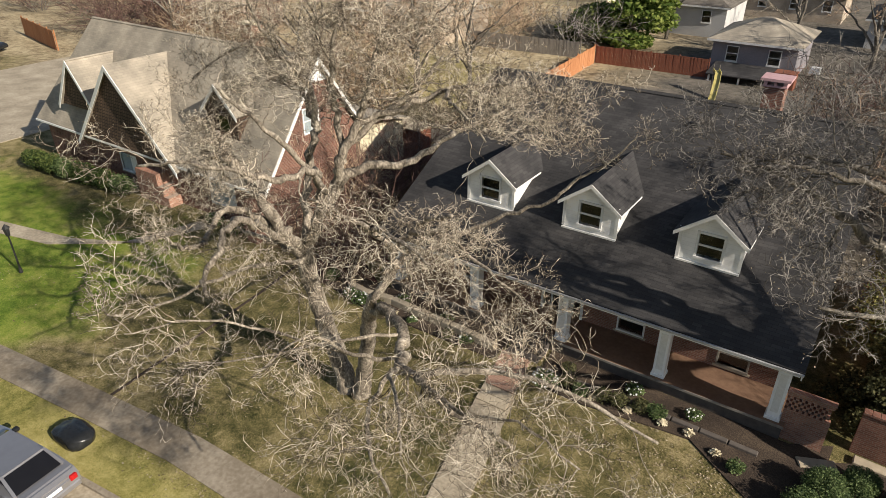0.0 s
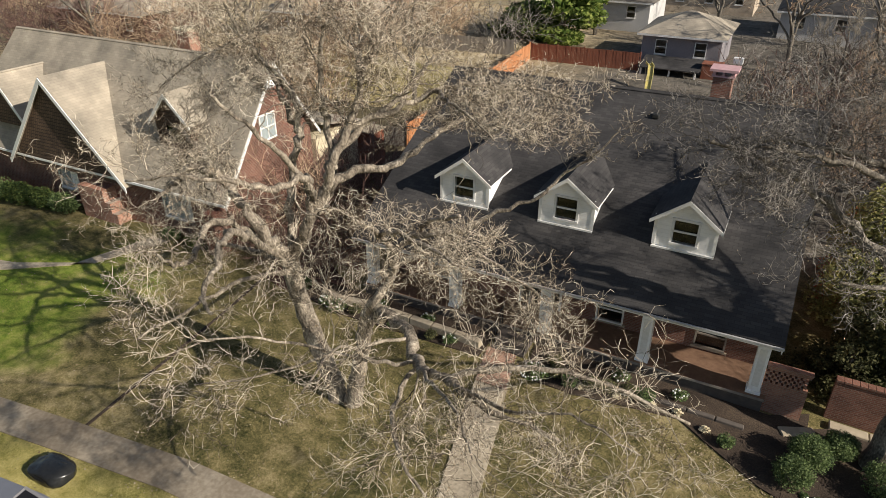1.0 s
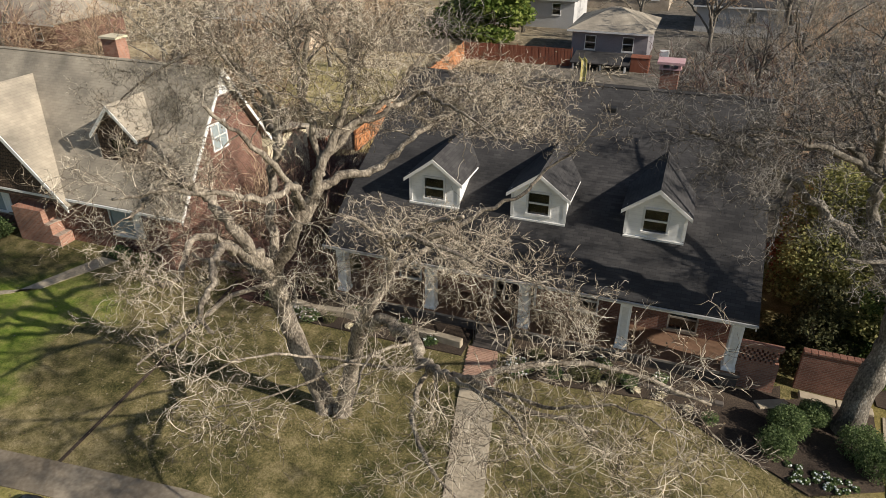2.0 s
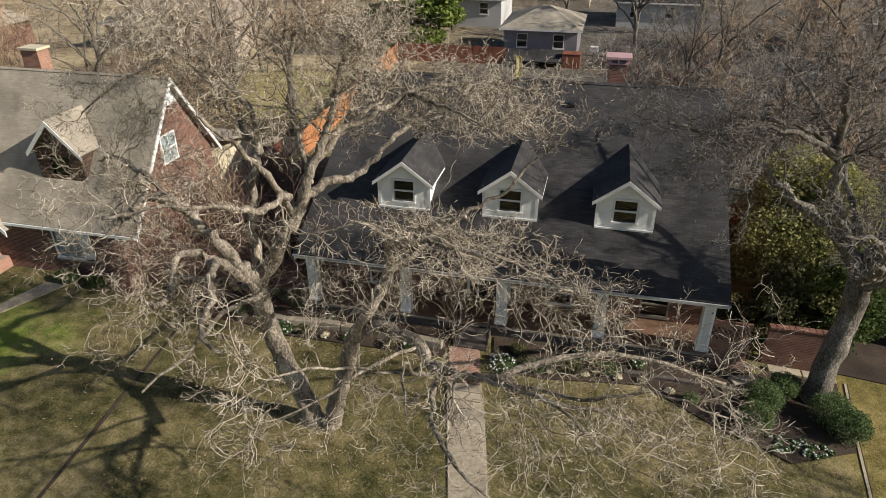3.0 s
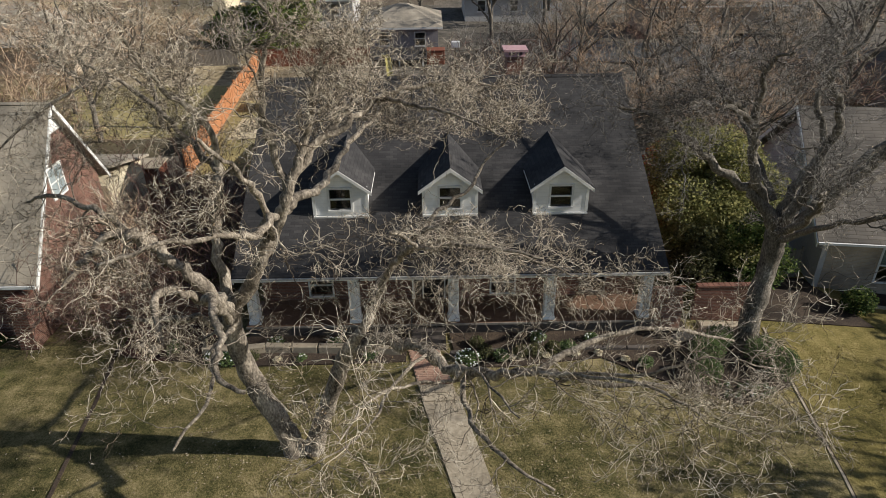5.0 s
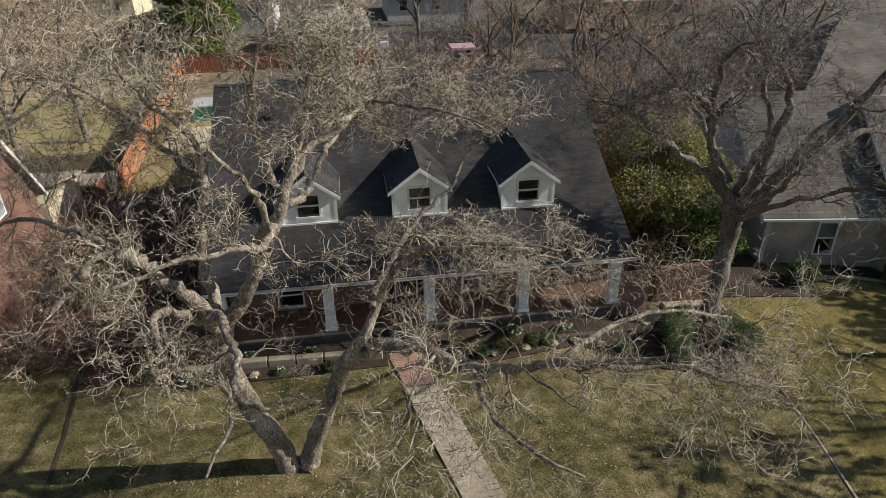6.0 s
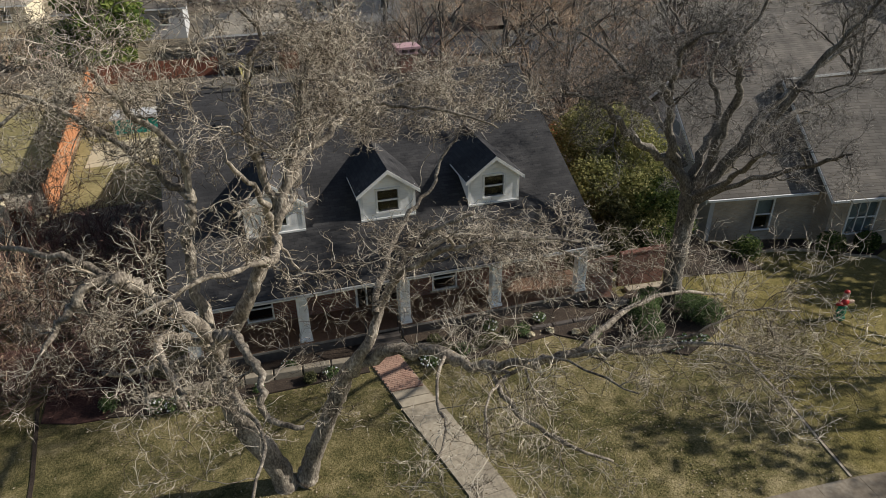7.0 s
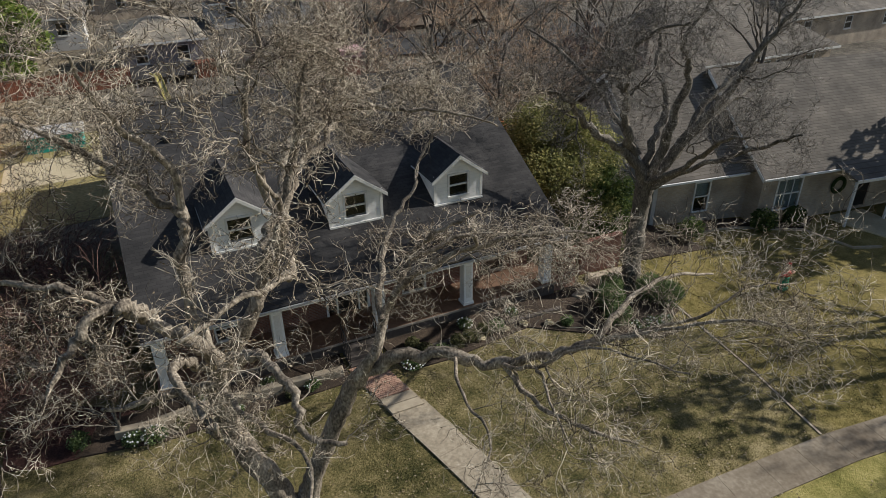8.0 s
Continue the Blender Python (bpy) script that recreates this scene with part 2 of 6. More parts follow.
M_CARGLASS = mat("tinted_car_glass", [(0.008, 0.008, 0.01), (0.012, 0.012, 0.014)], 0.06, 3, 0.6)
M_RUBBER = mat("black_rubber", [(0.012, 0.012, 0.012), (0.02, 0.02, 0.02)], 0.8, 9, 1)
M_BLACKPL = mat("black_plastic", [(0.012, 0.013, 0.014), (0.024, 0.025, 0.026)], 0.22, 9, 1)
M_TAIL = mat("red_tail_lens", [(0.35, 0.01, 0.01), (0.45, 0.02, 0.02)], 0.2, 9, 1)
M_CREAM = mat("cream_paint", [(0.55, 0.48, 0.33), (0.68, 0.60, 0.44)], 0.7, 6, 0.8)
M_PALE = mat("pale_grey_stucco", [(0.42, 0.41, 0.40), (0.54, 0.53, 0.52)], 0.9, 7, 0.6)
M_GLASS = glass("window_glass")
M_MAUVE = mat("mauve_grey_paint", [(0.20, 0.185, 0.20), (0.28, 0.26, 0.275)], 0.8, 7, 0.6)
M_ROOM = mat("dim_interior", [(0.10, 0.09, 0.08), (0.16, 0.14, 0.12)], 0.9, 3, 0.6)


def lawn_material():
    """Winter lawn: dull olive and straw by the house, lush green to the west, golden to the east, leaf litter behind."""
    m = bpy.data.materials.new("winter_lawn")
    m.use_nodes = True
    nt = m.node_tree
    N, L = nt.nodes.new, nt.links.new
    bs = nt.nodes["Principled BSDF"]
    bs.inputs["Roughness"].default_value, bs.inputs["Specular IOR Level"].default_value = 1.0, 0.1
    geo, sep = N("ShaderNodeNewGeometry"), N("ShaderNodeSeparateXYZ")
    L(geo.outputs["Position"], sep.inputs[0])

    def noi(scale, detail=4.0):
        n = N("ShaderNodeTexNoise")
        n.inputs["Scale"].default_value, n.inputs["Detail"].default_value = scale, detail
        L(geo.outputs["Position"], n.inputs["Vector"])
        return n.outputs[0]

    def math_node(op, a, b):
        n = N("ShaderNodeMath")
        n.operation = op
        for i, v in enumerate((a, b)):
            if isinstance(v, (int, float)):
                n.inputs[i].default_value = v
            else:
                L(v, n.inputs[i])
        return n.outputs[0]

    def ramp(src, cols, lo=0.3, hi=0.7):
        r = N("ShaderNodeValToRGB")
        e = r.color_ramp.elements
        while len(e) < len(cols):
            e.new(0.5)
        for i, c in enumerate(cols):
            e[i].position = lo + (hi - lo) * i / (len(cols) - 1)
            e[i].color = (*c, 1)
        L(src, r.inputs[0])
        return r.outputs[0]

    fine, mid, wide, tiny = noi(11, 6), noi(1.6), noi(0.22), noi(45, 3)
    tex = math_node("ADD", math_node("MULTIPLY", fine, 0.26), math_node("ADD", math_node("MULTIPLY", mid, 0.36), math_node("MULTIPLY", wide, 0.38)))
    tex = math_node("ADD", math_node("MULTIPLY", tex, 0.72), math_node("MULTIPLY", tiny, 0.28))
    home = ramp(tex, [(0.032, 0.038, 0.014), (0.105, 0.096, 0.038), (0.225, 0.185, 0.085), (0.38, 0.31, 0.17)], 0.40, 0.60)
    west = ramp(tex, [(0.055, 0.10, 0.016), (0.135, 0.20, 0.028), (0.24, 0.275, 0.055), (0.37, 0.33, 0.11)], 0.38, 0.62)
    east = ramp(tex, [(0.055, 0.052, 0.018), (0.14, 0.12, 0.04), (0.255, 0.205, 0.075), (0.37, 0.30, 0.13)], 0.38, 0.62)
    verge = ramp(tex, [(0.09, 0.095, 0.025), (0.22, 0.205, 0.06), (0.36, 0.31, 0.11), (0.48, 0.41, 0.18)], 0.38, 0.62)
    litter = ramp(tex, [(0.10, 0.075, 0.048), (0.25, 0.195, 0.12), (0.42, 0.34, 0.215), (0.56, 0.465, 0.31)], 0.40, 0.60)

    def mask(src, a, b):
        r = N("ShaderNodeMapRange")
        r.inputs["From Min"].default_value, r.inputs["From Max"].default_value = a, b
        L(src, r.inputs["Value"])
        return r.outputs[0]

    def mixed(fac, a, b):
        n = N("ShaderNodeMixRGB")
        L(fac, n.inputs[0])
        L(a, n.inputs[1])
        L(b, n.inputs[2])
        return n.outputs[0]

    wob = math_node("MULTIPLY", math_node("SUBTRACT", noi(0.35), 0.5), 9.0)
    xw, yw = math_node("ADD", sep.outputs["X"], wob), math_node("ADD", sep.outputs["Y"], wob)
    green = math_node("MULTIPLY", mask(xw, -17.0, -20.0), mask(yw, -2.5, -5.0))
    col = mixed(green, home, west)
    col = mixed(mask(sep.outputs["X"], 12.0, 12.7), col, east)
    col = mixed(mask(math_node("ADD", sep.outputs["Y"], math_node("MULTIPLY", sep.outputs["X"], -0.02)), -12.2, -13.2), col, verge)
    # darker greyer litter behind the brick house and eastward, shade put into its colour
    shade_litter = ramp(tex, [(0.04, 0.036, 0.03), (0.10, 0.09, 0.075), (0.17, 0.15, 0.125), (0.24, 0.21, 0.175)], 0.38, 0.62)
    col = mixed(mask(yw, 9.0, 15.0), col, mixed(mask(xw, -18.0, -9.0), litter, shade_litter))
    L(col, bs.inputs["Base Color"])
    b = N("ShaderNodeBump")
    b.inputs["Strength"].default_value, b.inputs["Distance"].default_value = 0.8, 0.05
    L(math_node("ADD", fine, tiny), b.inputs["Height"])
    L(b.outputs[0], bs.inputs["Normal"])
    return m


M_GRASS = lawn_material()


# ---- building helpers ----
def mesh_ob(name, bm, material, parent=None, label="", kind="", smooth=False):
    bmesh.ops.recalc_face_normals(bm, faces=bm.faces)
    me = bpy.data.meshes.new(name)
    bm.to_mesh(me)
    bm.free()
    for m in material if isinstance(material, (list, tuple)) else [material]:
        me.materials.append(m)
    if smooth:
        me.polygons.foreach_set("use_smooth", [True] * len(me.polygons))
    ob = new(name, me)
    if parent:
        ob.parent = parent
    return tagged(ob, label, kind=kind)


def part(name, bm, material, parent, label="", smooth=False):
    return mesh_ob(name, bm, material, parent, label, smooth=smooth)


def thing(name, label, category, group="", kind="", at=(0, 0, 0)):
    e = new(name)
    e.location = at
    return tagged(e, label, category, group, kind)


def box(bm, x0, x1, y0, y1, z0, z1, bevel=0.0):
    r = bmesh.ops.create_cube(bm, size=1.0, matrix=Matrix.LocRotScale(((x0 + x1) / 2, (y0 + y1) / 2, (z0 + z1) / 2), None, (abs(x1 - x0), abs(y1 - y0), abs(z1 - z0))))
    if bevel:
        bmesh.ops.bevel(bm, geom=list({e for v in r["verts"] for e in v.link_edges}), offset=bevel, segments=1, affect="EDGES")
    return bm


def boxes(*rows, bevel=0.0):
    bm = bmesh.new()
    for r in rows:
        box(bm, *r, bevel=bevel)
    return bm


def sheet(points, thick, bm=None):
    """A flat polygon given thickness downwards along its normal."""
    bm = bm or bmesh.new()
    pts = [Vector(p) for p in points]
    n = (pts[1] - pts[0]).cross(pts[2] - pts[0]).normalized()
    if n.z < 0 or (abs(n.z) < 1e-6 and n.y > 0):
        n = -n
    top = [bm.verts.new(p) for p in pts]
    low = [bm.verts.new(p - n * thick) for p in pts]
    bm.faces.new(top)
    bm.faces.new(list(reversed(low)))
    for i in range(len(pts)):
        j = (i + 1) % len(pts)
        bm.faces.new((top[i], low[i], low[j], top[j]))
    return bm


def extrude(points, vec, bm=None):
    """A polygon swept along vec."""
    bm = bm or bmesh.new()
    a = [bm.verts.new(Vector(p)) for p in points]
    b = [bm.verts.new(Vector(p) + Vector(vec)) for p in points]
    bm.faces.new(a)
    bm.faces.new(list(reversed(b)))
    for i in range(len(a)):
        j = (i + 1) % len(a)
        bm.faces.new((a[i], b[i], b[j], a[j]))
    return bm


def wall_x(x0, x1, y0, y1, z0, z1, holes):
    """A wall along x with openings (x0, x1, z0, z1) through it, in one skin."""
    xs = sorted({x0, x1, *(h[0] for h in holes), *(h[1] for h in holes)})
    zs = sorted({z0, z1, *(h[2] for h in holes), *(h[3] for h in holes)})
    bm = bmesh.new()
    v = {(i, j, k): bm.verts.new((x, y, z)) for i, x in enumerate(xs) for j, y in enumerate((y0, y1)) for k, z in enumerate(zs)}

    def solid(i, k):
        if not (0 <= i < len(xs) - 1 and 0 <= k < len(zs) - 1):
            return False
        cx, cz = (xs[i] + xs[i + 1]) / 2, (zs[k] + zs[k + 1]) / 2
        return not any(a < cx < b and c < cz < d for a, b, c, d in holes)

    for i in range(len(xs) - 1):
        for k in range(len(zs) - 1):
            if not solid(i, k):
                continue
            for j in (0, 1):
                bm.faces.new((v[i, j, k], v[i + 1, j, k], v[i + 1, j, k + 1], v[i, j, k + 1]))
            for di, dk, a, b in ((-1, 0, (i, k), (i, k + 1)), (1, 0, (i + 1, k), (i + 1, k + 1)), (0, -1, (i, k), (i + 1, k)), (0, 1, (i, k + 1), (i + 1, k + 1))):
                if not solid(i + di, k + dk):
                    bm.faces.new((v[a[0], 0, a[1]], v[b[0], 0, b[1]], v[b[0], 1, b[1]], v[a[0], 1, a[1]]))
    bmesh.ops.delete(bm, geom=[q for q in bm.verts if not q.link_faces], context="VERTS")
    return bm


def beam(a, b, w, h, bm=None):
    """A straight bar from a to b, w wide and h high."""
    bm = bm or bmesh.new()
    a, b = Vector(a), Vector(b)
    d = b - a
    q = d.to_track_quat("X", "Z")
    bmesh.ops.create_cube(bm, size=1.0, matrix=Matrix.LocRotScale((a + b) / 2, q, (d.length, w, h)))
    return bm


def round_bar(a, b, r0, r1, bm=None, n=8):
    bm = bm or bmesh.new()
    a, b = Vector(a), Vector(b)
    d = b - a
    bmesh.ops.create_cone(bm, cap_ends=True, segments=n, radius1=r0, radius2=r1, depth=d.length,
                          matrix=Matrix.LocRotScale((a + b) / 2, d.to_track_quat("Z", "Y"), None))
    return bm


def window_parts(parent, x0, x1, y, z0, z1, cols=2, rows=2, frame_m=None, thick=0.07, pane_m=None, blind=None):
    """A sash window in a wall that faces -y, its frame proud of y."""
    frame_m = frame_m or M_TRIM
    t = thick
    part("window_frame", boxes((x0 - t, x1 + t, y - 0.05, y + 0.08, z1, z1 + t), (x0 - t, x1 + t, y - 0.08, y + 0.08, z0 - t, z0),
                               (x0 - t, x0, y - 0.045, y + 0.08, z0, z1), (x1, x1 + t, y - 0.045, y + 0.08, z0, z1)), frame_m, parent)
    for i in range(1, cols):
        x = x0 + (x1 - x0) * i / cols
        part("glazing_bar", boxes((x - 0.016, x + 0.016, y - 0.004, y + 0.036, z0, z1)), frame_m, parent)
    for i in range(1, rows):
        z = z0 + (z1 - z0) * i / rows
        w = 0.035 if i * 2 == rows else 0.014
        part("glazing_bar", boxes((x0, x1, y - 0.008, y + 0.032, z - w, z + w)), frame_m, parent)
    p = part("pane", boxes((x0, x1, y + 0.045, y + 0.055, z0, z1)), pane_m or M_GLASS, parent)
    p.visible_shadow = False
    if blind:
        part("blind", boxes((x0, x1, y + 0.12, y + 0.13, z0 + (z1 - z0) * blind, z1)), M_CREAM, parent, "pale drawn blind")


def ground_z(x, y):
    """The lie of the land: level by the house, falling to the east and a little to the street."""
    s = max(0.0, x - 4.0)
    fall = 0.052 * s * s / (s + 6.0) * 1.25
    fall = min(fall, 1.0)
    street = 0.02 * max(0.0, -8.0 - y)
    return -fall - min(street, 0.35)


# ---- ground ----
def axis(fine0, fine1, step, far):
    vals = list(np.arange(fine0, fine1 + 1e-6, step))
    d, v = step, fine1
    while v < far:
        d *= 1.35
        v += d
        vals.append(v)
    d, v = step, fine0
    while v > -far:
        d *= 1.35
        v -= d
        vals.insert(0, v)
    return vals


def grid_mesh(name, xs, ys, fz, material):
    verts = [(x, y, fz(x, y)) for y in ys for x in xs]
    nx = len(xs)
    faces = [(j * nx + i, j * nx + i + 1, (j + 1) * nx + i + 1, (j + 1) * nx + i) for j in range(len(ys) - 1) for i in range(nx - 1)]
    me = bpy.data.meshes.new(name)
    me.from_pydata(verts, [], faces)
    me.materials.append(material)
    me.polygons.foreach_set("use_smooth", [True] * len(me.polygons))
    return new(name, me)


# north edge of the public sidewalk, bending away to the west
side_n = [(-140, -29.0), (-40, -15.5), (-30, -14.1), (-24, -13.3), (-18, -12.55), (-13, -11.95), (-8, -11.4), (-3, -11.25), (2, -11.35), (7, -11.45), (12, -11.55), (17, -11.95), (24, -12.5), (34, -13.2), (140, -20.0)]


def street_edge(x):
    """The kerb line, south of the sidewalk and its verge."""
    for (a, b), (c, d) in zip(side_n, side_n[1:]):
        if x <= c:
            return b + (d - b) * (x - a) / (c - a) - 3.0
    return side_n[-1][1] - 3.0


def lawn_z(x, y):
    z = ground_z(x, y) + 0.018 * noise.noise((x * 0.5, y * 0.5, 0.3)) + 0.008 * noise.noise((x * 2.1, y * 2.1, 5.0))
    return z - 0.4 if y < street_edge(x) - 0.02 else z


tagged(grid_mesh("ground", axis(-20, 24, 0.45, 500), axis(-18, 12, 0.45, 500), lawn_z, M_GRASS),
       "winter lawn, patchy green and straw-coloured grass", "lawn", kind="structure")


def strip(name, left, right, thick, lift, material, label, category, kind="", parent=None, gap=0.0):
    """Slabs between two rows of plan points, lying on the ground."""
    bm = bmesh.new()
    if not gap:
        pairs = [(Vector((*p, ground_z(*p) + lift)), Vector((*q, ground_z(*q) + lift))) for p, q in zip(left, right)]
        down = Vector((0, 0, thick))
        rings = [[bm.verts.new(p) for p in (a, b, b - down, a - down)] for a, b in pairs]
        for u, v in zip(rings, rings[1:]):
            for k in range(4):
                bm.faces.new((u[k], u[(k + 1) % 4], v[(k + 1) % 4], v[k]))
        bm.faces.new(rings[0])
        bm.faces.new(list(reversed(rings[-1])))
        return tagged(mesh_ob(name, bm, material, parent), label, category, kind=kind)
    for (a, b), (c, d) in zip(zip(left, left[1:]), zip(right, right[1:])):
        la, lb = Vector(a), Vector(b)
        ra, rb = Vector(c), Vector(d)
        if gap:
            u = (lb - la).normalized() * gap
            lb, rb = lb - u, rb - u
        sheet([(p.x, p.y, ground_z(p.x, p.y) + lift) for p in (la, lb, rb, ra)], thick, bm)
    return tagged(mesh_ob(name, bm, material, parent), label, category, kind=kind)


def lerp(a, b, t):
    return (a[0] + (b[0] - a[0]) * t, a[1] + (b[1] - a[1]) * t)


# front walk in cast slabs
walk_l, walk_r = [(-1.26, -4.55), (-0.65, -7.0), (-0.18, -9.0), (0.4, -11.33)], [(0.06, -4.2), (0.62, -6.8), (1.08, -8.9), (1.65, -11.33)]
fine_l, fine_r = [], []
for i in range(3):
    for k in range(2):
        fine_l.append(lerp(walk_l[i], walk_l[i + 1], k / 2))
        fine_r.append(lerp(walk_r[i], walk_r[i + 1], k / 2))
fine_l.append(walk_l[-1])
fine_r.append(walk_r[-1])
front_walk = thing("front_walk", "straight aged concrete front walk with stained slabs", "path", kind="structure")
for i in range(len(fine_l) - 1):
    strip("slab", fine_l[i:i + 2], fine_r[i:i + 2], 0.10, 0.045 + 0.006 * (i % 2), M_CONC, "", "", parent=front_walk, gap=0.008)

# public sidewalk
side_s = [(x - 0.1, y - 1.28) for x, y in side_n]
sidewalk = thing("sidewalk", "public concrete sidewalk with dark stains", "sidewalk", kind="structure")
for i in range(1, len(side_n) - 2):
    n = max(1, round((side_n[i + 1][0] - side_n[i][0]) / 1.6))
    for k in range(n):
        a, b = k / n, (k + 1) / n
        strip("slab", [lerp(side_n[i], side_n[i + 1], a), lerp(side_n[i], side_n[i + 1], b)], [lerp(side_s[i], side_s[i + 1], a), lerp(side_s[i], side_s[i + 1], b)],
              0.10, 0.04, M_PUBLIC, "", "", parent=sidewalk, gap=0.008)
curb_n = [(x, y - 3.0) for x, y in side_n]
curb_s = [(x, y - 0.18) for x, y in curb_n]
gutter_s = [(x, y - 0.7) for x, y in curb_s]
strip("kerb", curb_n, curb_s, 0.4, 0.025, M_PUBLIC, "low concrete street kerb", "kerb", "structure")
strip("gutter_strip", curb_s, gutter_s, 0.1, -0.105, M_CONC, "pale concrete gutter beside the kerb", "gutter", "structure")
strip("road", gutter_s, [(x, y - 9) for x, y in gutter_s], 0.1, -0.10, M_ASPH, "grey asphalt street", "road", "structure")
# path of the western neighbour
strip("neighbour_walk", [(-20.5, -0.9), (-22, -4.2), (-25.5, -6.0), (-31, -7.2)], [(-21.6, -0.9), (-22.9, -4.9), (-26.0, -7.1), (-31, -8.3)], 0.08, 0.04, M_CONC,
      "curved concrete path of the neighbouring house", "path", "structure")
# pale driveway far west
strip("neighbour_driveway", [(-44, 16), (-44, -4), (-45, -12)], [(-66, 18), (-66, 0), (-66, -12)], 0.08, 0.04, M_CONC, "wide pale sunlit concrete driveway", "driveway", "structure")


# ---- main house ----
HX0, HX1 = -8.65, 8.42
EAVE_Y, EAVE_Z, RIDGE_Y, RIDGE_Z, BACK_Y = -0.82, 3.2, 9.0, 8.36, 17.2
PITCH = (RIDGE_Z - EAVE_Z) / (RIDGE_Y - EAVE_Y)
WALL_Y, FLOOR_Z = 1.6, 0.56
house = thing("main_house", "dark red brick house with charcoal roof and white dormers", "house")


def roof_z(y):
    return EAVE_Z + PITCH * (y - EAVE_Y)


part("front_roof", sheet([(HX0, EAVE_Y, EAVE_Z), (HX1, EAVE_Y, EAVE_Z), (HX1, RIDGE_Y, RIDGE_Z), (HX0, RIDGE_Y, RIDGE_Z)], 0.12), M_ROOF, house, "charcoal asphalt shingle slope")
part("back_roof", sheet([(HX0, RIDGE_Y, RIDGE_Z), (HX1, RIDGE_Y, RIDGE_Z), (HX1, BACK_Y, 3.2), (HX0, BACK_Y, 3.2)], 0.12), M_ROOF, house)
part("ridge_cap", extrude([(HX0, RIDGE_Y - 0.16, RIDGE_Z - 0.04), (HX0, RIDGE_Y, RIDGE_Z + 0.05), (HX0, RIDGE_Y + 0.16, RIDGE_Z - 0.05)], (HX1 - HX0, 0, 0)), M_ROOF, house)
part("gutter", boxes((HX0, HX1, EAVE_Y - 0.075, EAVE_Y - 0.005, EAVE_Z - 0.115, EAVE_Z - 0.04)), M_GUTTER, house, "white front gutter")
part("porch_ceiling", boxes((HX0 + 0.1, HX1 - 0.1, EAVE_Y + 0.02, WALL_Y, EAVE_Z - 0.22, EAVE_Z - 0.16)), M_TRIM, house)
part("porch_beam", boxes((HX0 + 0.2, HX1 - 0.2, -0.12, 0.12, EAVE_Z - 0.42, EAVE_Z - 0.225)), M_TRIM, house)
for x, s in ((HX0, -1), (HX1, 1)):
    part("rake_board", extrude([(x - s * 0.03, EAVE_Y, EAVE_Z - 0.15), (x - s * 0.03, RIDGE_Y, RIDGE_Z - 0.15), (x - s * 0.03, RIDGE_Y, RIDGE_Z - 0.33), (x - s * 0.03, EAVE_Y, EAVE_Z - 0.3)], (-s * 0.04, 0, 0)), M_TRIM, house)
    xi = x - s * 0.45
    part("gable_wall", extrude([(xi, WALL_Y + 0.25, 0), (xi, BACK_Y - 0.5, 0), (xi, BACK_Y - 0.5, 3.35), (xi, RIDGE_Y, RIDGE_Z - 0.2), (xi, WALL_Y + 0.25, roof_z(WALL_Y) - 0.2)], (-s * 0.25, 0, 0)), M_BRICK, house)
part("back_wall", boxes((HX0 + 0.7, HX1 - 0.7, BACK_Y - 0.75, BACK_Y - 0.5, 0, 3.3)), M_BRICK, house)
# hidden low wing behind the west half, added to shade the back lawn
part("wing_roof", sheet([(HX0 + 0.1, BACK_Y - 0.1, 3.3), (1.5, BACK_Y - 0.1, 3.3), (1.5, 22.6, 3.0), (HX0 + 0.1, 22.6, 3.0)], 0.1), M_ROOF, house, "low charcoal roof of a hidden wing added to shade the back lawn")
part("shade_wing_wall", boxes((HX0 + 0.5, HX0 + 0.75, BACK_Y - 0.49, 22.2, 0, 2.95), (HX0 + 0.752, 0.948, 21.95, 22.2, 0, 2.9), (0.95, 1.2, BACK_Y - 0.49, 22.2, 0, 2.95)), M_BRICK, house)
WINS = [(-6.15, -5.2), (-1.75, 0.15), (1.7, 2.7), (5.6, 6.62)]
part("front_wall", wall_x(HX0 + 0.45, HX1 - 0.45, WALL_Y, WALL_Y + 0.25, 0, 4.2, [(WINS[0][0], WINS[0][1], 0.8, 1.8), (WINS[1][0], WINS[1][1], FLOOR_Z, 2.75),
     (WINS[2][0], WINS[2][1], 0.8, 1.8), (WINS[3][0], WINS[3][1], 0.8, 1.8)]), M_BRICK, house, "dark red brick front wall under the porch")
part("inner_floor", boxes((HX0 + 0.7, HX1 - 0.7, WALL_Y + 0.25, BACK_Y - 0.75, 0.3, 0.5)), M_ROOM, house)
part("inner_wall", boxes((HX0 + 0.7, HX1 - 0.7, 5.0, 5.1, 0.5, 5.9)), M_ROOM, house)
for a, b in (WINS[0], WINS[2], WINS[3]):
    w = part("window", boxes((a - 0.16, b + 0.16, WALL_Y - 0.06, WALL_Y - 0.004, 0.65, 0.725)), M_STONE, house)
    window_parts(w, a, b, WALL_Y, 0.8, 1.8, 1, 2, M_GREYWOOD if a > 5 else M_TRIM)
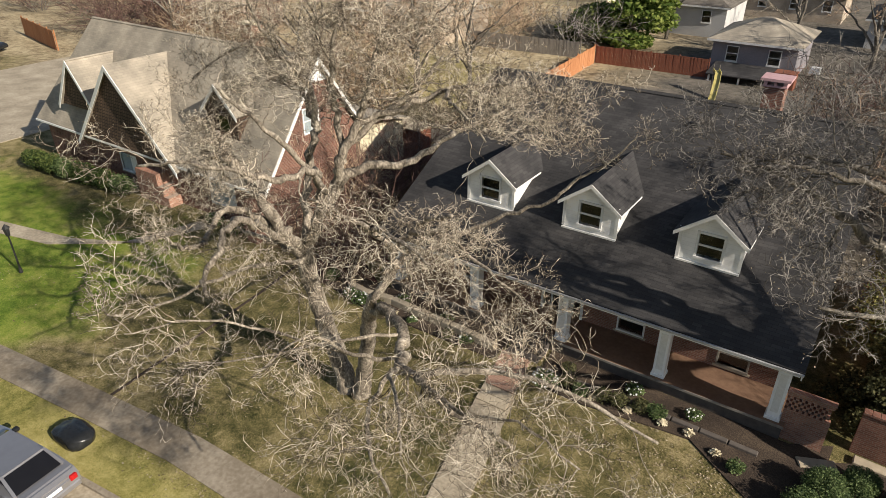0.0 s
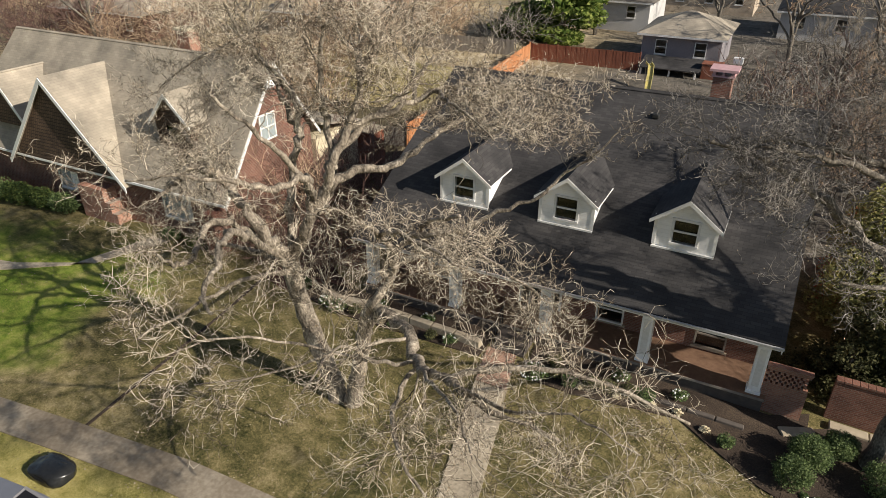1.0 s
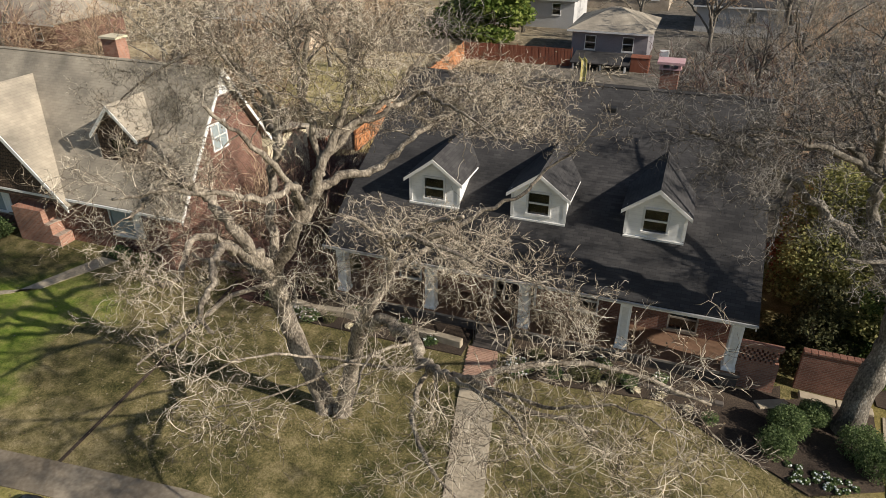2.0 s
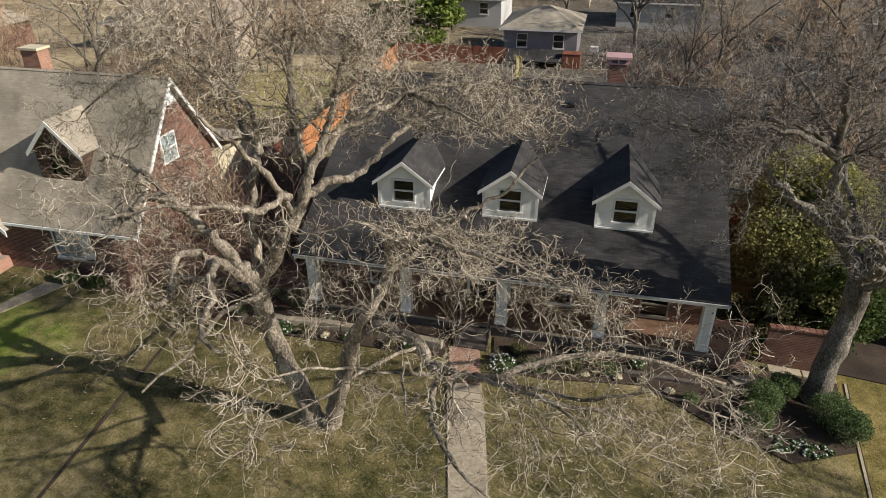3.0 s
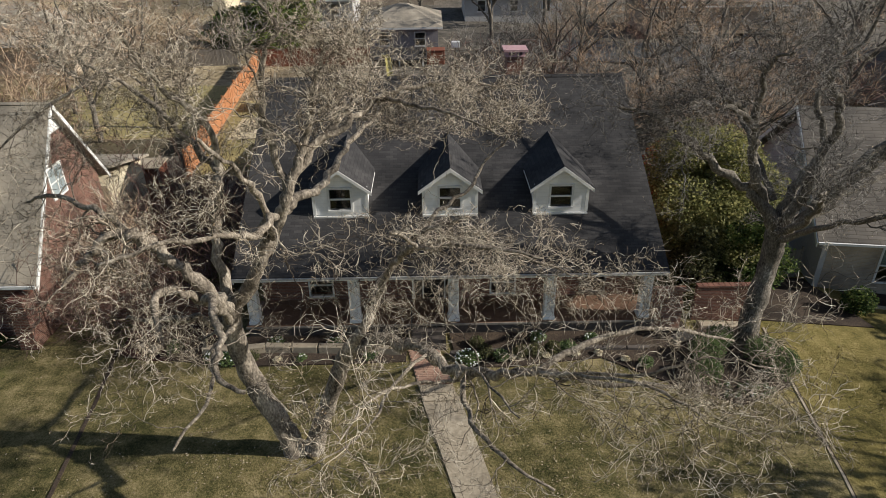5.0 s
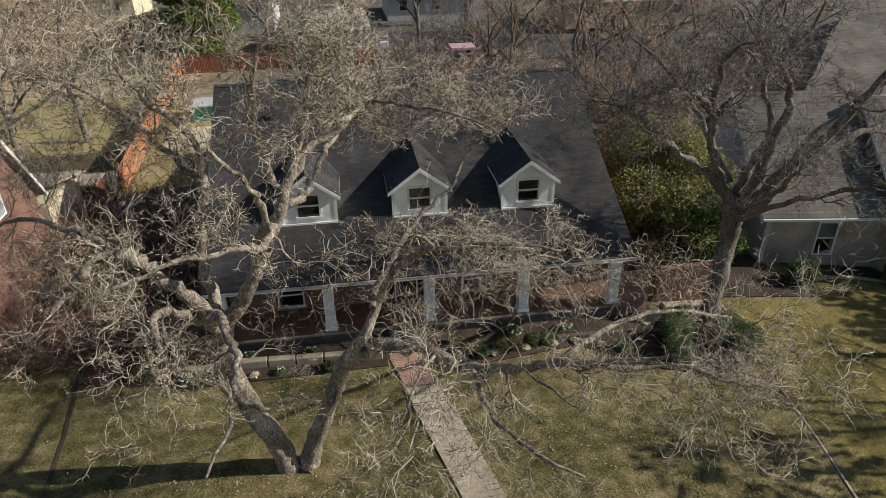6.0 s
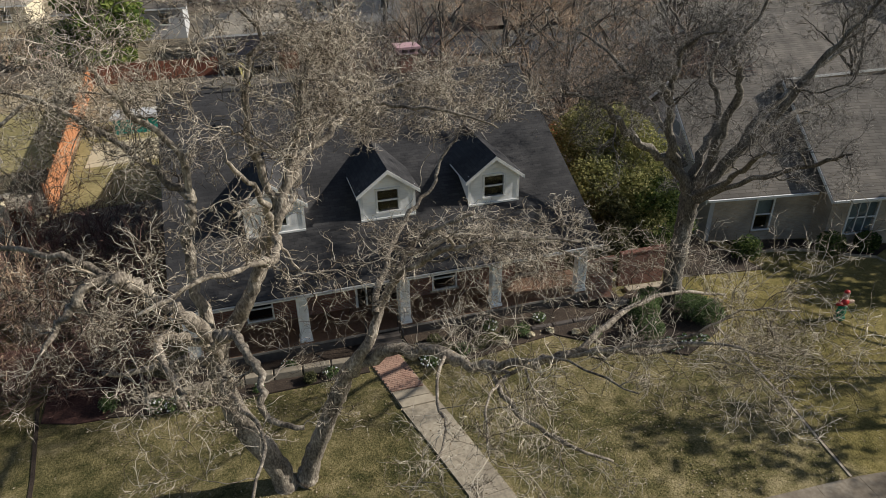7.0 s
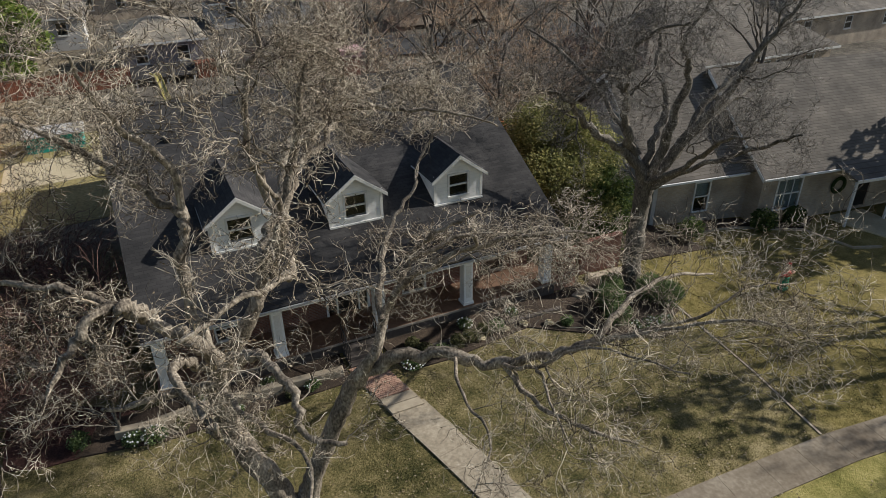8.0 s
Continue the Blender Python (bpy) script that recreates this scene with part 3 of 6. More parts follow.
# entry: glazed white frame and a dark door leaf
entry = part("entry_frame", boxes((-1.75, -1.65, WALL_Y - 0.05, WALL_Y + 0.1, FLOOR_Z, 2.75), (0.05, 0.15, WALL_Y - 0.05, WALL_Y + 0.1, FLOOR_Z, 2.75),
                                  (-1.65, 0.05, WALL_Y - 0.05, WALL_Y + 0.1, 2.66, 2.75), (-1.3, -1.24, WALL_Y - 0.04, WALL_Y + 0.09, FLOOR_Z, 2.66),
                                  (-0.36, -0.3, WALL_Y - 0.04, WALL_Y + 0.09, FLOOR_Z, 2.66)), M_TRIM, house, "white entry frame with sidelights")
part("door", boxes((-1.24, -0.36, WALL_Y + 0.03, WALL_Y + 0.07, FLOOR_Z, 2.66)), M_DARK, entry, "dark front door")
for a, b in ((-1.65, -1.3), (-0.3, 0.05)):
    part("sidelight", boxes((a, b, WALL_Y + 0.04, WALL_Y + 0.05, FLOOR_Z, 2.66)), M_GLASS, entry).visible_shadow = False
# porch
part("porch_slab", boxes((HX0 + 0.1, HX1 - 0.1, -0.34, WALL_Y, FLOOR_Z - 0.08, FLOOR_Z), bevel=0.01), M_PORCH, house, "dark red painted porch floor")
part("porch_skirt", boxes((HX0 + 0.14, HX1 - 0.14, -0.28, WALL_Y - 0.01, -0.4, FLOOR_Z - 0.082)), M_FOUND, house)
part("porch_nosing", boxes((HX0 + 0.1, HX1 - 0.1, -0.375, -0.345, FLOOR_Z - 0.10, FLOOR_Z - 0.005)), M_GREYWOOD, house)
for x in (-8.2, -4.05, 0.0, 3.95, 7.9):
    post = part("porch_post", boxes((x - 0.21, x + 0.21, -0.21, 0.21, FLOOR_Z + 0.002, EAVE_Z - 0.425), bevel=0.012), M_WHITE, house, "square white porch post")
    part("post_base", boxes((x - 0.25, x + 0.25, -0.25, 0.25, FLOOR_Z + 0.003, FLOOR_Z + 0.14), bevel=0.012), M_WHITE, post)
    part("post_cap", boxes((x - 0.25, x + 0.25, -0.25, 0.25, EAVE_Z - 0.53, EAVE_Z - 0.428), bevel=0.012), M_WHITE, post)
    part("post_panel", boxes((x - 0.12, x + 0.12, -0.222, -0.212, FLOOR_Z + 0.35, EAVE_Z - 0.7)), M_TRIM, post)
# front steps with dark treads and iron rails
steps = part("front_steps", boxes((-1.75, -0.35, -0.72, -0.376, -0.1, 0.40), (-1.75, -0.35, -1.06, -0.722, -0.1, 0.24), (-1.75, -0.35, -1.40, -1.062, -0.1, 0.09), bevel=0.01), M_FOUND, house, "dark front steps")
for x in (-1.72, -0.38):
    rail = beam((x, -0.3, FLOOR_Z + 0.85), (x, -1.35, 0.95), 0.04, 0.04)
    for k in range(5):
        y = -0.32 - 0.25 * k
        top = FLOOR_Z + 0.85 - (0.46) * (k / 4.2)
        box(rail, x - 0.015, x + 0.015, y - 0.015, y + 0.015, 0.1 if k else FLOOR_Z, top)
    part("handrail", rail, M_IRON, house, "black iron handrail")


def dormer(cx):
    y0, z0, zt, za, hw, ov = 1.75, 4.5, 5.85, 6.68, 1.08, 0.22
    depth_y = EAVE_Y + (za - EAVE_Z) / PITCH
    d = part("dormer", wall_x(cx - hw, cx + hw, y0, y0 + 0.12, z0, zt, [(cx - 0.42, cx + 0.42, 4.84, 5.74)]), M_SIDING, house, "white sided gable dormer")
    part("gable", extrude([(cx - hw, y0, zt), (cx + hw, y0, zt), (cx, y0, zt + (za - zt) * 0.92)], (0, 0.12, 0)), M_SIDING, d)
    for s in (-1, 1):
        x = cx + s * hw
        ye = EAVE_Y + (zt - EAVE_Z) / PITCH
        part("cheek", extrude([(x, y0 + 0.121, z0), (x, y0 + 0.121, zt), (x, ye, zt)], (-s * 0.1, 0, 0)), M_SIDING, d)
        low = za - (hw + ov) * (za - zt) / hw * 0.98
        yl = EAVE_Y + (low - EAVE_Z) / PITCH
        part("dormer_roof", sheet([(cx, y0 - 0.2, za), (cx + s * (hw + ov), y0 - 0.2, low), (cx + s * (hw + ov), yl, low), (cx, depth_y, za)], 0.07), M_ROOF_SIDE, d, "charcoal shingles")
        part("rake_board", extrude([(cx, y0 - 0.235, za - 0.02), (cx + s * (hw + ov), y0 - 0.235, low - 0.02), (cx + s * (hw + ov), y0 - 0.235, low - 0.17), (cx, y0 - 0.235, za - 0.19)], (0, 0.033, 0)), M_TRIM, d)
        part("soffit", sheet([(cx + s * hw * 1.01, y0 - 0.2, low + ov * 0.72 - 0.10), (cx + s * (hw + ov), y0 - 0.2, low - 0.09), (cx + s * (hw + ov), yl, low - 0.09), (cx + s * hw * 1.01, yl, low + ov * 0.72 - 0.10)], 0.03), M_TRIM, d)
        part("corner_board", boxes((x - 0.06, x + 0.06, y0 - 0.022, y0 - 0.002, z0 + 0.1, zt)), M_TRIM, d)
    part("base_trim", boxes((cx - hw - 0.05, cx + hw + 0.05, y0 - 0.09, y0 - 0.001, z0 - 0.05, z0 + 0.07)), M_TRIM, d, "white sill board with flashing")
    window_parts(d, cx - 0.42, cx + 0.42, y0, 4.84, 5.74, 1, 2, thick=0.09)


for cx in (-4.55, -0.08, 4.45):
    dormer(cx)
# ---- walls beside the house ----
screen = thing("brick_screen_wall", "low orange brick screen wall with pierced upper courses", "garden wall", at=(0, 0, 0))
bm = boxes((8.15, 9.55, -0.1, 0.1, -0.5, 1.05))
for r in range(7):
    z = 1.052 + r * 0.11
    for k in range(8):
        x = 8.15 + (0.5 if r % 2 else 0.0) * 0.175 + k * 0.175
        if x + 0.11 <= 9.56:
            box(bm, x, x + (0.1 if r not in (0, 6) else 0.17), -0.1, 0.1, z, z + 0.108)
box(bm, 8.13, 9.58, -0.12, 0.12, 1.823, 1.9)
part("brickwork", bm, M_BRICK_P, screen)


def garden_wall(x0, x1, y, z0, z1, label):
    w = thing("garden_wall", label, "garden wall")
    part("brickwork", boxes((x0, x1, y - 0.11, y + 0.11, z0, z1)), M_BRICK, w)
    cap = bmesh.new()
    n = int((x1 - x0) / 0.23)
    for k in range(n):
        a = x0 + (x1 - x0) * k / n
        box(cap, a, a + (x1 - x0) / n - 0.012, y - 0.15, y + 0.15, z1 + 0.001, z1 + 0.085, bevel=0.008)
    part("coping", cap, M_BRICK, w, "weathered brick coping")
    return w


garden_wall(10.35, 12.7, 0.75, -1.0, 1.45, "dark red brick garden wall with brick coping")
garden_wall(-15.2, -9.5, 1.4, -0.4, 1.25, "dark red brick wall in deep shade west of house")

# ---- planting bed, edging, pavers ----
strip("planting_bed", [(-10.6, -0.35), (-8.6, -0.35), (-1.9, -0.35)], [(-11.4, -1.75), (-8.6, -2.25), (-1.95, -2.15)], 0.12, 0.06, M_MULCH, "dark mulched flower bed along the porch", "flower bed", "structure")
strip("planting_bed", [(-0.2, -0.35), (2.0, -0.35), (4.0, -0.35), (5.8, -0.35), (7.0, -0.33), (8.6, -0.3), (9.9, 0.5)], [(0.1, -2.5), (2.0, -2.6), (4.2, -2.3), (5.8, -2.1), (6.8, -2.8), (8.6, -3.95), (9.6, -4.25)], 0.12, 0.06, M_MULCH, "dark mulched flower bed along the porch", "flower bed", "structure")
strip("planting_bed", [(9.5, -0.6), (11.0, 0.3), (13.0, 0.3)], [(9.2, -4.1), (10.4, -4.75), (12.7, -3.6)], 0.12, 0.07, M_MULCH, "dark mulched bed round the tree", "flower bed", "structure")


def edging(points, label, w=0.32, h=0.34, material=None):
    e = thing("stone_edging", label, "edging")
    for i, (a, b) in enumerate(zip(points, points[1:])):
        a, b = Vector((*a, 0)), Vector((*b, 0))
        n = max(1, round((b - a).length / 1.1))
        for k in range(n):
            p, q = a.lerp(b, k / n), a.lerp(b, (k + 1) / n - 0.012)
            p.z, q.z = ground_z(p.x, p.y) + h / 2 - 0.03, ground_z(q.x, q.y) + h / 2 - 0.03
            bmk = beam(p, q, w, h)
            bmesh.ops.bevel(bmk, geom=bmk.edges[:], offset=0.025, segments=1, affect="EDGES")
            part("stone", bmk, material or M_STONE, e)
    return e


edging([(-10.1, -1.35), (-9.0, -1.5), (-7.6, -1.3), (-3.3, -1.5), (-2.1, -1.6)], "pale limestone raised bed edging", 0.3, 0.4)
edging([(-0.2, -1.75), (2.0, -1.6), (5.0, -1.55), (7.9, -1.5)], "dark weathered bed edging stones", 0.2, 0.2, M_FOUND)
edging([(9.0, -1.0), (10.1, -0.45)], "pale flat stones by the gate", 0.45, 0.15)
edging([(10.5, 0.2), (13.0, 0.2)], "pale stone footing below the garden wall", 0.4, 0.2)

pad = thing("brick_landing", "small herringbone clay paver landing before the steps", "landing", kind="structure")
strip("landing_bed", [(-1.88, -1.42), (-1.26, -4.52)], [(-0.62, -1.42), (0.02, -4.28)], 0.08, 0.03, M_CONC, "", "", parent=pad)


# ---- western neighbour ----
lh = thing("neighbour_house", "steep gabled red brick house with tan shingle roof", "house")
LX0, LX1, LY0, LY1, LRY, LRZ, LEZ, LBZ = -38.5, -16.5, -0.35, 7.5, 4.3, 8.75, 2.75, 4.3
part("front_roof", sheet([(LX0, LY0, LEZ), (LX1, LY0, LEZ), (LX1, LRY, LRZ), (LX0 + 1.6, LRY, LRZ)], 0.14), M_TAN_ROOF, lh, "tan shingle slope")
part("back_roof", sheet([(LX0 + 1.6, LRY, LRZ), (LX1, LRY, LRZ), (LX1, LY1, LBZ), (LX0, LY1, LBZ)], 0.14), M_TAN_ROOF, lh)
part("hip_roof", sheet([(LX0, LY0, LEZ), (LX0 + 1.6, LRY, LRZ), (LX0, LY1, LBZ)], 0.1), M_TAN_SIDE, lh)
xe = LX1 - 0.35
part("end_wall", extrude([(xe, 0.1, -0.2), (xe, LY1 - 0.4, -0.2), (xe, LY1 - 0.4, LBZ + 0.25), (xe, LRY, LRZ - 0.25), (xe, 0.1, LEZ + 0.25)], (-0.25, 0, 0)), M_BRICK_L, lh, "red brick gable end")
for a, b in ((LY0, LEZ), (LY1, LBZ)):
    part("rake_board", extrude([(LX1 + 0.005, a, b - 0.04), (LX1 + 0.005, LRY, LRZ - 0.02), (LX1 + 0.005, LRY, LRZ - 0.3), (LX1 + 0.005, a, b - 0.3)], (0.05, 0, 0)), M_TRIM, lh, "white rake board")
part("gable_peak", extrude([(xe + 0.004, LRY - 0.85, LRZ - 1.35), (xe + 0.004, LRY + 0.85, LRZ - 1.35), (xe + 0.004, LRY, LRZ - 0.3)], (0.05, 0, 0)), M_WHITE, lh, "white boarded peak of the gable")
gw = part("gable_window", boxes((xe, xe + 0.06, 3.1, 4.3, 4.8, 4.88), (xe, xe + 0.06, 3.1, 4.3, 6.12, 6.2), (xe, xe + 0.05, 3.1, 3.18, 4.88, 6.12), (xe, xe + 0.05, 4.22, 4.3, 4.88, 6.12),
                                (xe, xe + 0.04, 3.67, 3.73, 4.88, 6.12), (xe, xe + 0.04, 3.18, 4.22, 5.47, 5.53)), M_TRIM, lh, "white gable window with four panes")
part("pane", boxes((xe + 0.004, xe + 0.02, 3.18, 4.22, 4.88, 6.12)), M_SHUT, gw)
part("front_wall", wall_x(LX0 + 0.4, xe - 0.25, 0.1, 0.35, -0.2, LEZ + 0.3, [(-29.9, -28.3, 0.9, 2.3), (-21.4, -19.4, 0.8, 2.35)]), M_BRICK_L, lh, "mixed red brick front wall")
for a, b in ((-29.9, -28.3), (-21.4, -19.4)):
    w = part("window", boxes((a - 0.1, b + 0.1, 0.02, 0.098, 0.8, 0.88)), M_STONE, lh)
    window_parts(w, a, b - 0.55, 0.1, 0.95, 2.3, 1, 1, pane_m=M_SHUT)
    part("window_side", boxes((b - 0.47, b, 0.07, 0.12, 0.95, 2.3)), M_TRIM, w)
part("brick_pier", boxes((-17.6, -16.9, -0.9, 0.05, -0.2, 2.3)), M_BRICK_L, lh)
part("brick_pier", boxes((-27.2, -25.2, -0.75, 0.095, -0.2, 1.9), (-25.2, -24.8, -0.75, 0.095, -0.2, 1.2), (-24.8, -24.4, -0.75, 0.095, -0.2, 0.6)), M_BRICK_P, lh, "stepped pale red brick pier")
part("front_gutter", boxes((LX0, LX1, LY0 - 0.08, LY0 - 0.005, LEZ - 0.14, LEZ - 0.02)), M_TRIM, lh)


def front_gable(parent, cx, y, zb, za, hw, wall_m, roof_m, back_y, rake=0.28):
    g = part("cross_gable", extrude([(cx - hw + 0.15, y + 0.2, zb), (cx + hw - 0.15, y + 0.2, zb), (cx, y + 0.2, za - 0.2)], (0, 0.2, 0)), wall_m, parent, "shingled front gable")
    for s in (-1, 1):
        part("gable_roof", sheet([(cx, y, za), (cx + s * hw, y, zb), (cx + s * hw, back_y[0], zb), (cx, back_y[1], za)], 0.12), roof_m, g)
        part("rake_board", extrude([(cx, y - 0.05, za - 0.03), (cx + s * hw, y - 0.05, zb - 0.03), (cx + s * hw, y - 0.05, zb - 0.03 - rake), (cx, y - 0.05, za - 0.03 - rake * 1.2)], (0, 0.045, 0)), M_TRIM, g, "pale rake board")
    return g


M_SHAKE = coursed("dark_wood_shakes", [(0.09, 0.06, 0.045), (0.15, 0.10, 0.07)], (0.03, 0.022, 0.018), 0.18, 0.2, 0.02, "wall")
LSL = (LRZ - LEZ) / (LRY - LY0)


def lroof_y(z):
    return LY0 + (z - LEZ) / LSL


front_gable(lh, -28.2, -0.6, 2.4, 7.7, 4.9, M_SHAKE, M_TAN_SIDE, (0.2, lroof_y(7.7)))
front_gable(lh, -33.3, -0.1, 4.2, 7.2, 2.1, M_SHAKE, M_TAN_SIDE, (lroof_y(4.2), lroof_y(7.2)))
loft = front_gable(lh, -20.75, 0.85, 5.9, 7.45, 1.45, M_SHAKE, M_TAN_SIDE, (lroof_y(5.9), lroof_y(7.45)), 0.2)
part("dormer_wall", wall_x(-21.95, -19.55, 1.05, 1.25, 4.1, 5.9, [(-21.3, -20.2, 4.75, 5.7)]), M_SHAKE, loft)
part("dormer_pane", boxes((-21.3, -20.2, 1.15, 1.18, 4.75, 5.7)), M_CARGLASS, loft)
for x in (-21.95, -19.65):
    part("dormer_cheek", extrude([(x, 1.26, 4.4), (x, 1.26, 5.9), (x, lroof_y(5.9), 5.9)], (0.1, 0, 0)), M_SHAKE, loft)
lch = part("chimney", boxes((-34.6, -33.3, 14.4, 15.4, -0.2, 7.0)), M_BRICK_P, lh, "red brick chimney at the back")
part("chimney_cap", boxes((-34.7, -33.2, 14.3, 15.5, 7.0, 7.15)), M_CREAM, lch)
rw = part("rear_wing", boxes((-22.5, -16.55, 7.12, 11.2, -0.2, 3.75)), M_CREAM, lh, "cream rear wing")
part("wing_roof", sheet([(-23, 7.3, 4.75), (-16.2, 7.3, 4.75), (-16.2, 11.6, 3.7), (-23, 11.6, 3.7)], 0.12), M_TAN_ROOF, rw)

# ---- eastern neighbour ----
rh = thing("neighbour_house", "low tan brick ranch house with brown shingle roof", "house", at=(17.3, 3.75, -0.85))
rh.rotation_euler = (0, 0, radians(-8.5))
RE, RR, RX = 2.95, 7.45, 6.1
part("front_roof", sheet([(-0.5, -0.5, RE), (RX, -0.5, RE), (RX, 5.6, RR), (-0.5, 5.6, RR)], 0.14), M_BROWN_ROOF, rh, "brown shingle slope with clear courses")
part("back_roof", sheet([(-0.5, 5.6, RR), (RX, 5.6, RR), (RX, 11.7, RE), (-0.5, 11.7, RE)], 0.14), M_BROWN_ROOF, rh)
part("wing_roof", sheet([(RX - 0.45, -1.65, RE), (24, -1.65, RE), (24, 4.45, RR), (RX - 0.45, 4.45, RR)], 0.14), M_BROWN_ROOF, rh, "projecting brown shingle slope")
part("wing_back_roof", sheet([(RX - 0.45, 4.45, RR), (24, 4.45, RR), (24, 11.7, RE), (RX - 0.45, 11.7, RE)], 0.14), M_BROWN_ROOF, rh)
part("wing_rake", extrude([(RX - 0.455, -1.65, RE - 0.02), (RX - 0.455, 4.45, RR - 0.02), (RX - 0.455, 4.45, RR - 0.24), (RX - 0.455, -1.65, RE - 0.22)], (-0.04, 0, 0)), M_TRIM, rh)
part("wing_side_wall", extrude([(RX, -1.15, -0.3), (RX, 10.0, -0.3), (RX, 10.0, RE), (RX, 4.45, RR - 0.3), (RX, -1.15, RE + 0.1)], (0.2, 0, 0)), M_BRICK_T, rh)
part("gable_wall", extrude([(0, 0, -0.3), (0, 11.2, -0.3), (0, 11.2, RE + 0.1), (0, 5.6, RR - 0.25), (0, 0, RE + 0.1)], (0.25, 0, 0)), M_PALE, rh, "pale painted gable end")
for a, b in ((-0.5, RE), (11.7, RE)):
    part("rake_board", extrude([(-0.505, a, b - 0.04), (-0.505, 5.6, RR - 0.02), (-0.505, 5.6, RR - 0.26), (-0.505, a, b - 0.28)], (-0.05, 0, 0)), M_TRIM, rh)
gv = part("gable_window", boxes((-0.06, -0.004, 4.2, 5.3, 4.55, 4.63), (-0.06, -0.004, 4.2, 5.3, 5.37, 5.45), (-0.05, -0.004, 4.2, 4.28, 4.63, 5.37), (-0.05, -0.004, 5.22, 5.3, 4.63, 5.37)), M_TRIM, rh, "white gable window frame")
part("pane", boxes((-0.03, -0.005, 4.28, 5.22, 4.63, 5.37)), M_SHUT, gv)
part("front_wall", wall_x(0.26, RX - 0.01, 0, 0.25, -0.3, RE + 0.2, [(2.68, 3.55, 0.75, 2.45)]), M_BRICK_T, rh, "tan brick front wall")
part("wing_front_wall", wall_x(RX + 0.21, 23.5, -1.15, -0.9, -0.3, RE + 0.2, [(7.2, 8.75, 0.7, 2.5), (12.9, 13.9, 0.0, 2.2)]), M_BRICK_T, rh, "tan brick wall of the projecting wing")
for a, b, z0, y, n in ((2.68, 3.55, 0.75, 0.0, 1), (7.2, 8.75, 0.7, -1.15, 3)):
    w = part("window", boxes((a - 0.12, b + 0.12, y - 0.08, y - 0.002, z0 - 0.16, z0 - 0.075)), M_STONE, rh)
    window_parts(w, a, b, y, z0, 2.45, n, 2, pane_m=M_GLASS, thick=0.09)
    part("blind", boxes((a, b, y + 0.14, y + 0.15, z0 + (0.85 if n == 1 else 0.0), 2.45)), M_SHUT, w, "grey-green drawn blind")
part("door", boxes((12.9, 13.9, -1.07, -1.01, 0.0, 2.2)), M_DARK, rh)
wr = bmesh.new()
ring = []
for i in range(24):
    t = 2 * math.pi * i / 24
    ring.append([wr.verts.new((11.4 + math.cos(t) * (0.42 + 0.12 * math.cos(u)), -1.24 + 0.08 * math.sin(u), 1.65 + math.sin(t) * (0.42 + 0.12 * math.cos(u)))) for u in (0.0, 1.05, 2.1, 3.14, 4.2, 5.24)])
for i in range(24):
    for k in range(6):
        wr.faces.new((ring[i][k], ring[i][(k + 1) % 6], ring[(i + 1) % 24][(k + 1) % 6], ring[(i + 1) % 24][k]))
part("porch_roof", sheet([(10.6, -3.0, 2.75), (24, -3.0, 2.75), (24, -1.2, 3.2), (10.6, -1.2, 3.2)], 0.12), M_BROWN_ROOF, rh)
part("porch_fascia", boxes((10.6, 24, -3.06, -3.004, 2.58, 2.75)), M_TRIM, rh, "white porch fascia")
for x in (10.8, 13.6, 16.4):
    part("porch_post", boxes((x - 0.06, x + 0.06, -2.9, -2.78, -0.35, 2.62)), M_TRIM, rh)
part("wreath", wr, M_LEAF, rh, "dark green wreath hung on the wall")
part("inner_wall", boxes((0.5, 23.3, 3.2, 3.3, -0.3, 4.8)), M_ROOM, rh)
part("gutter", boxes((-0.5, RX - 0.5, -0.6, -0.505, RE - 0.13, RE - 0.02)), M_TRIM, rh, "white gutter")
part("gutter", boxes((RX - 0.45, 24, -1.75, -1.655, RE - 0.13, RE - 0.02)), M_TRIM, rh, "white gutter")


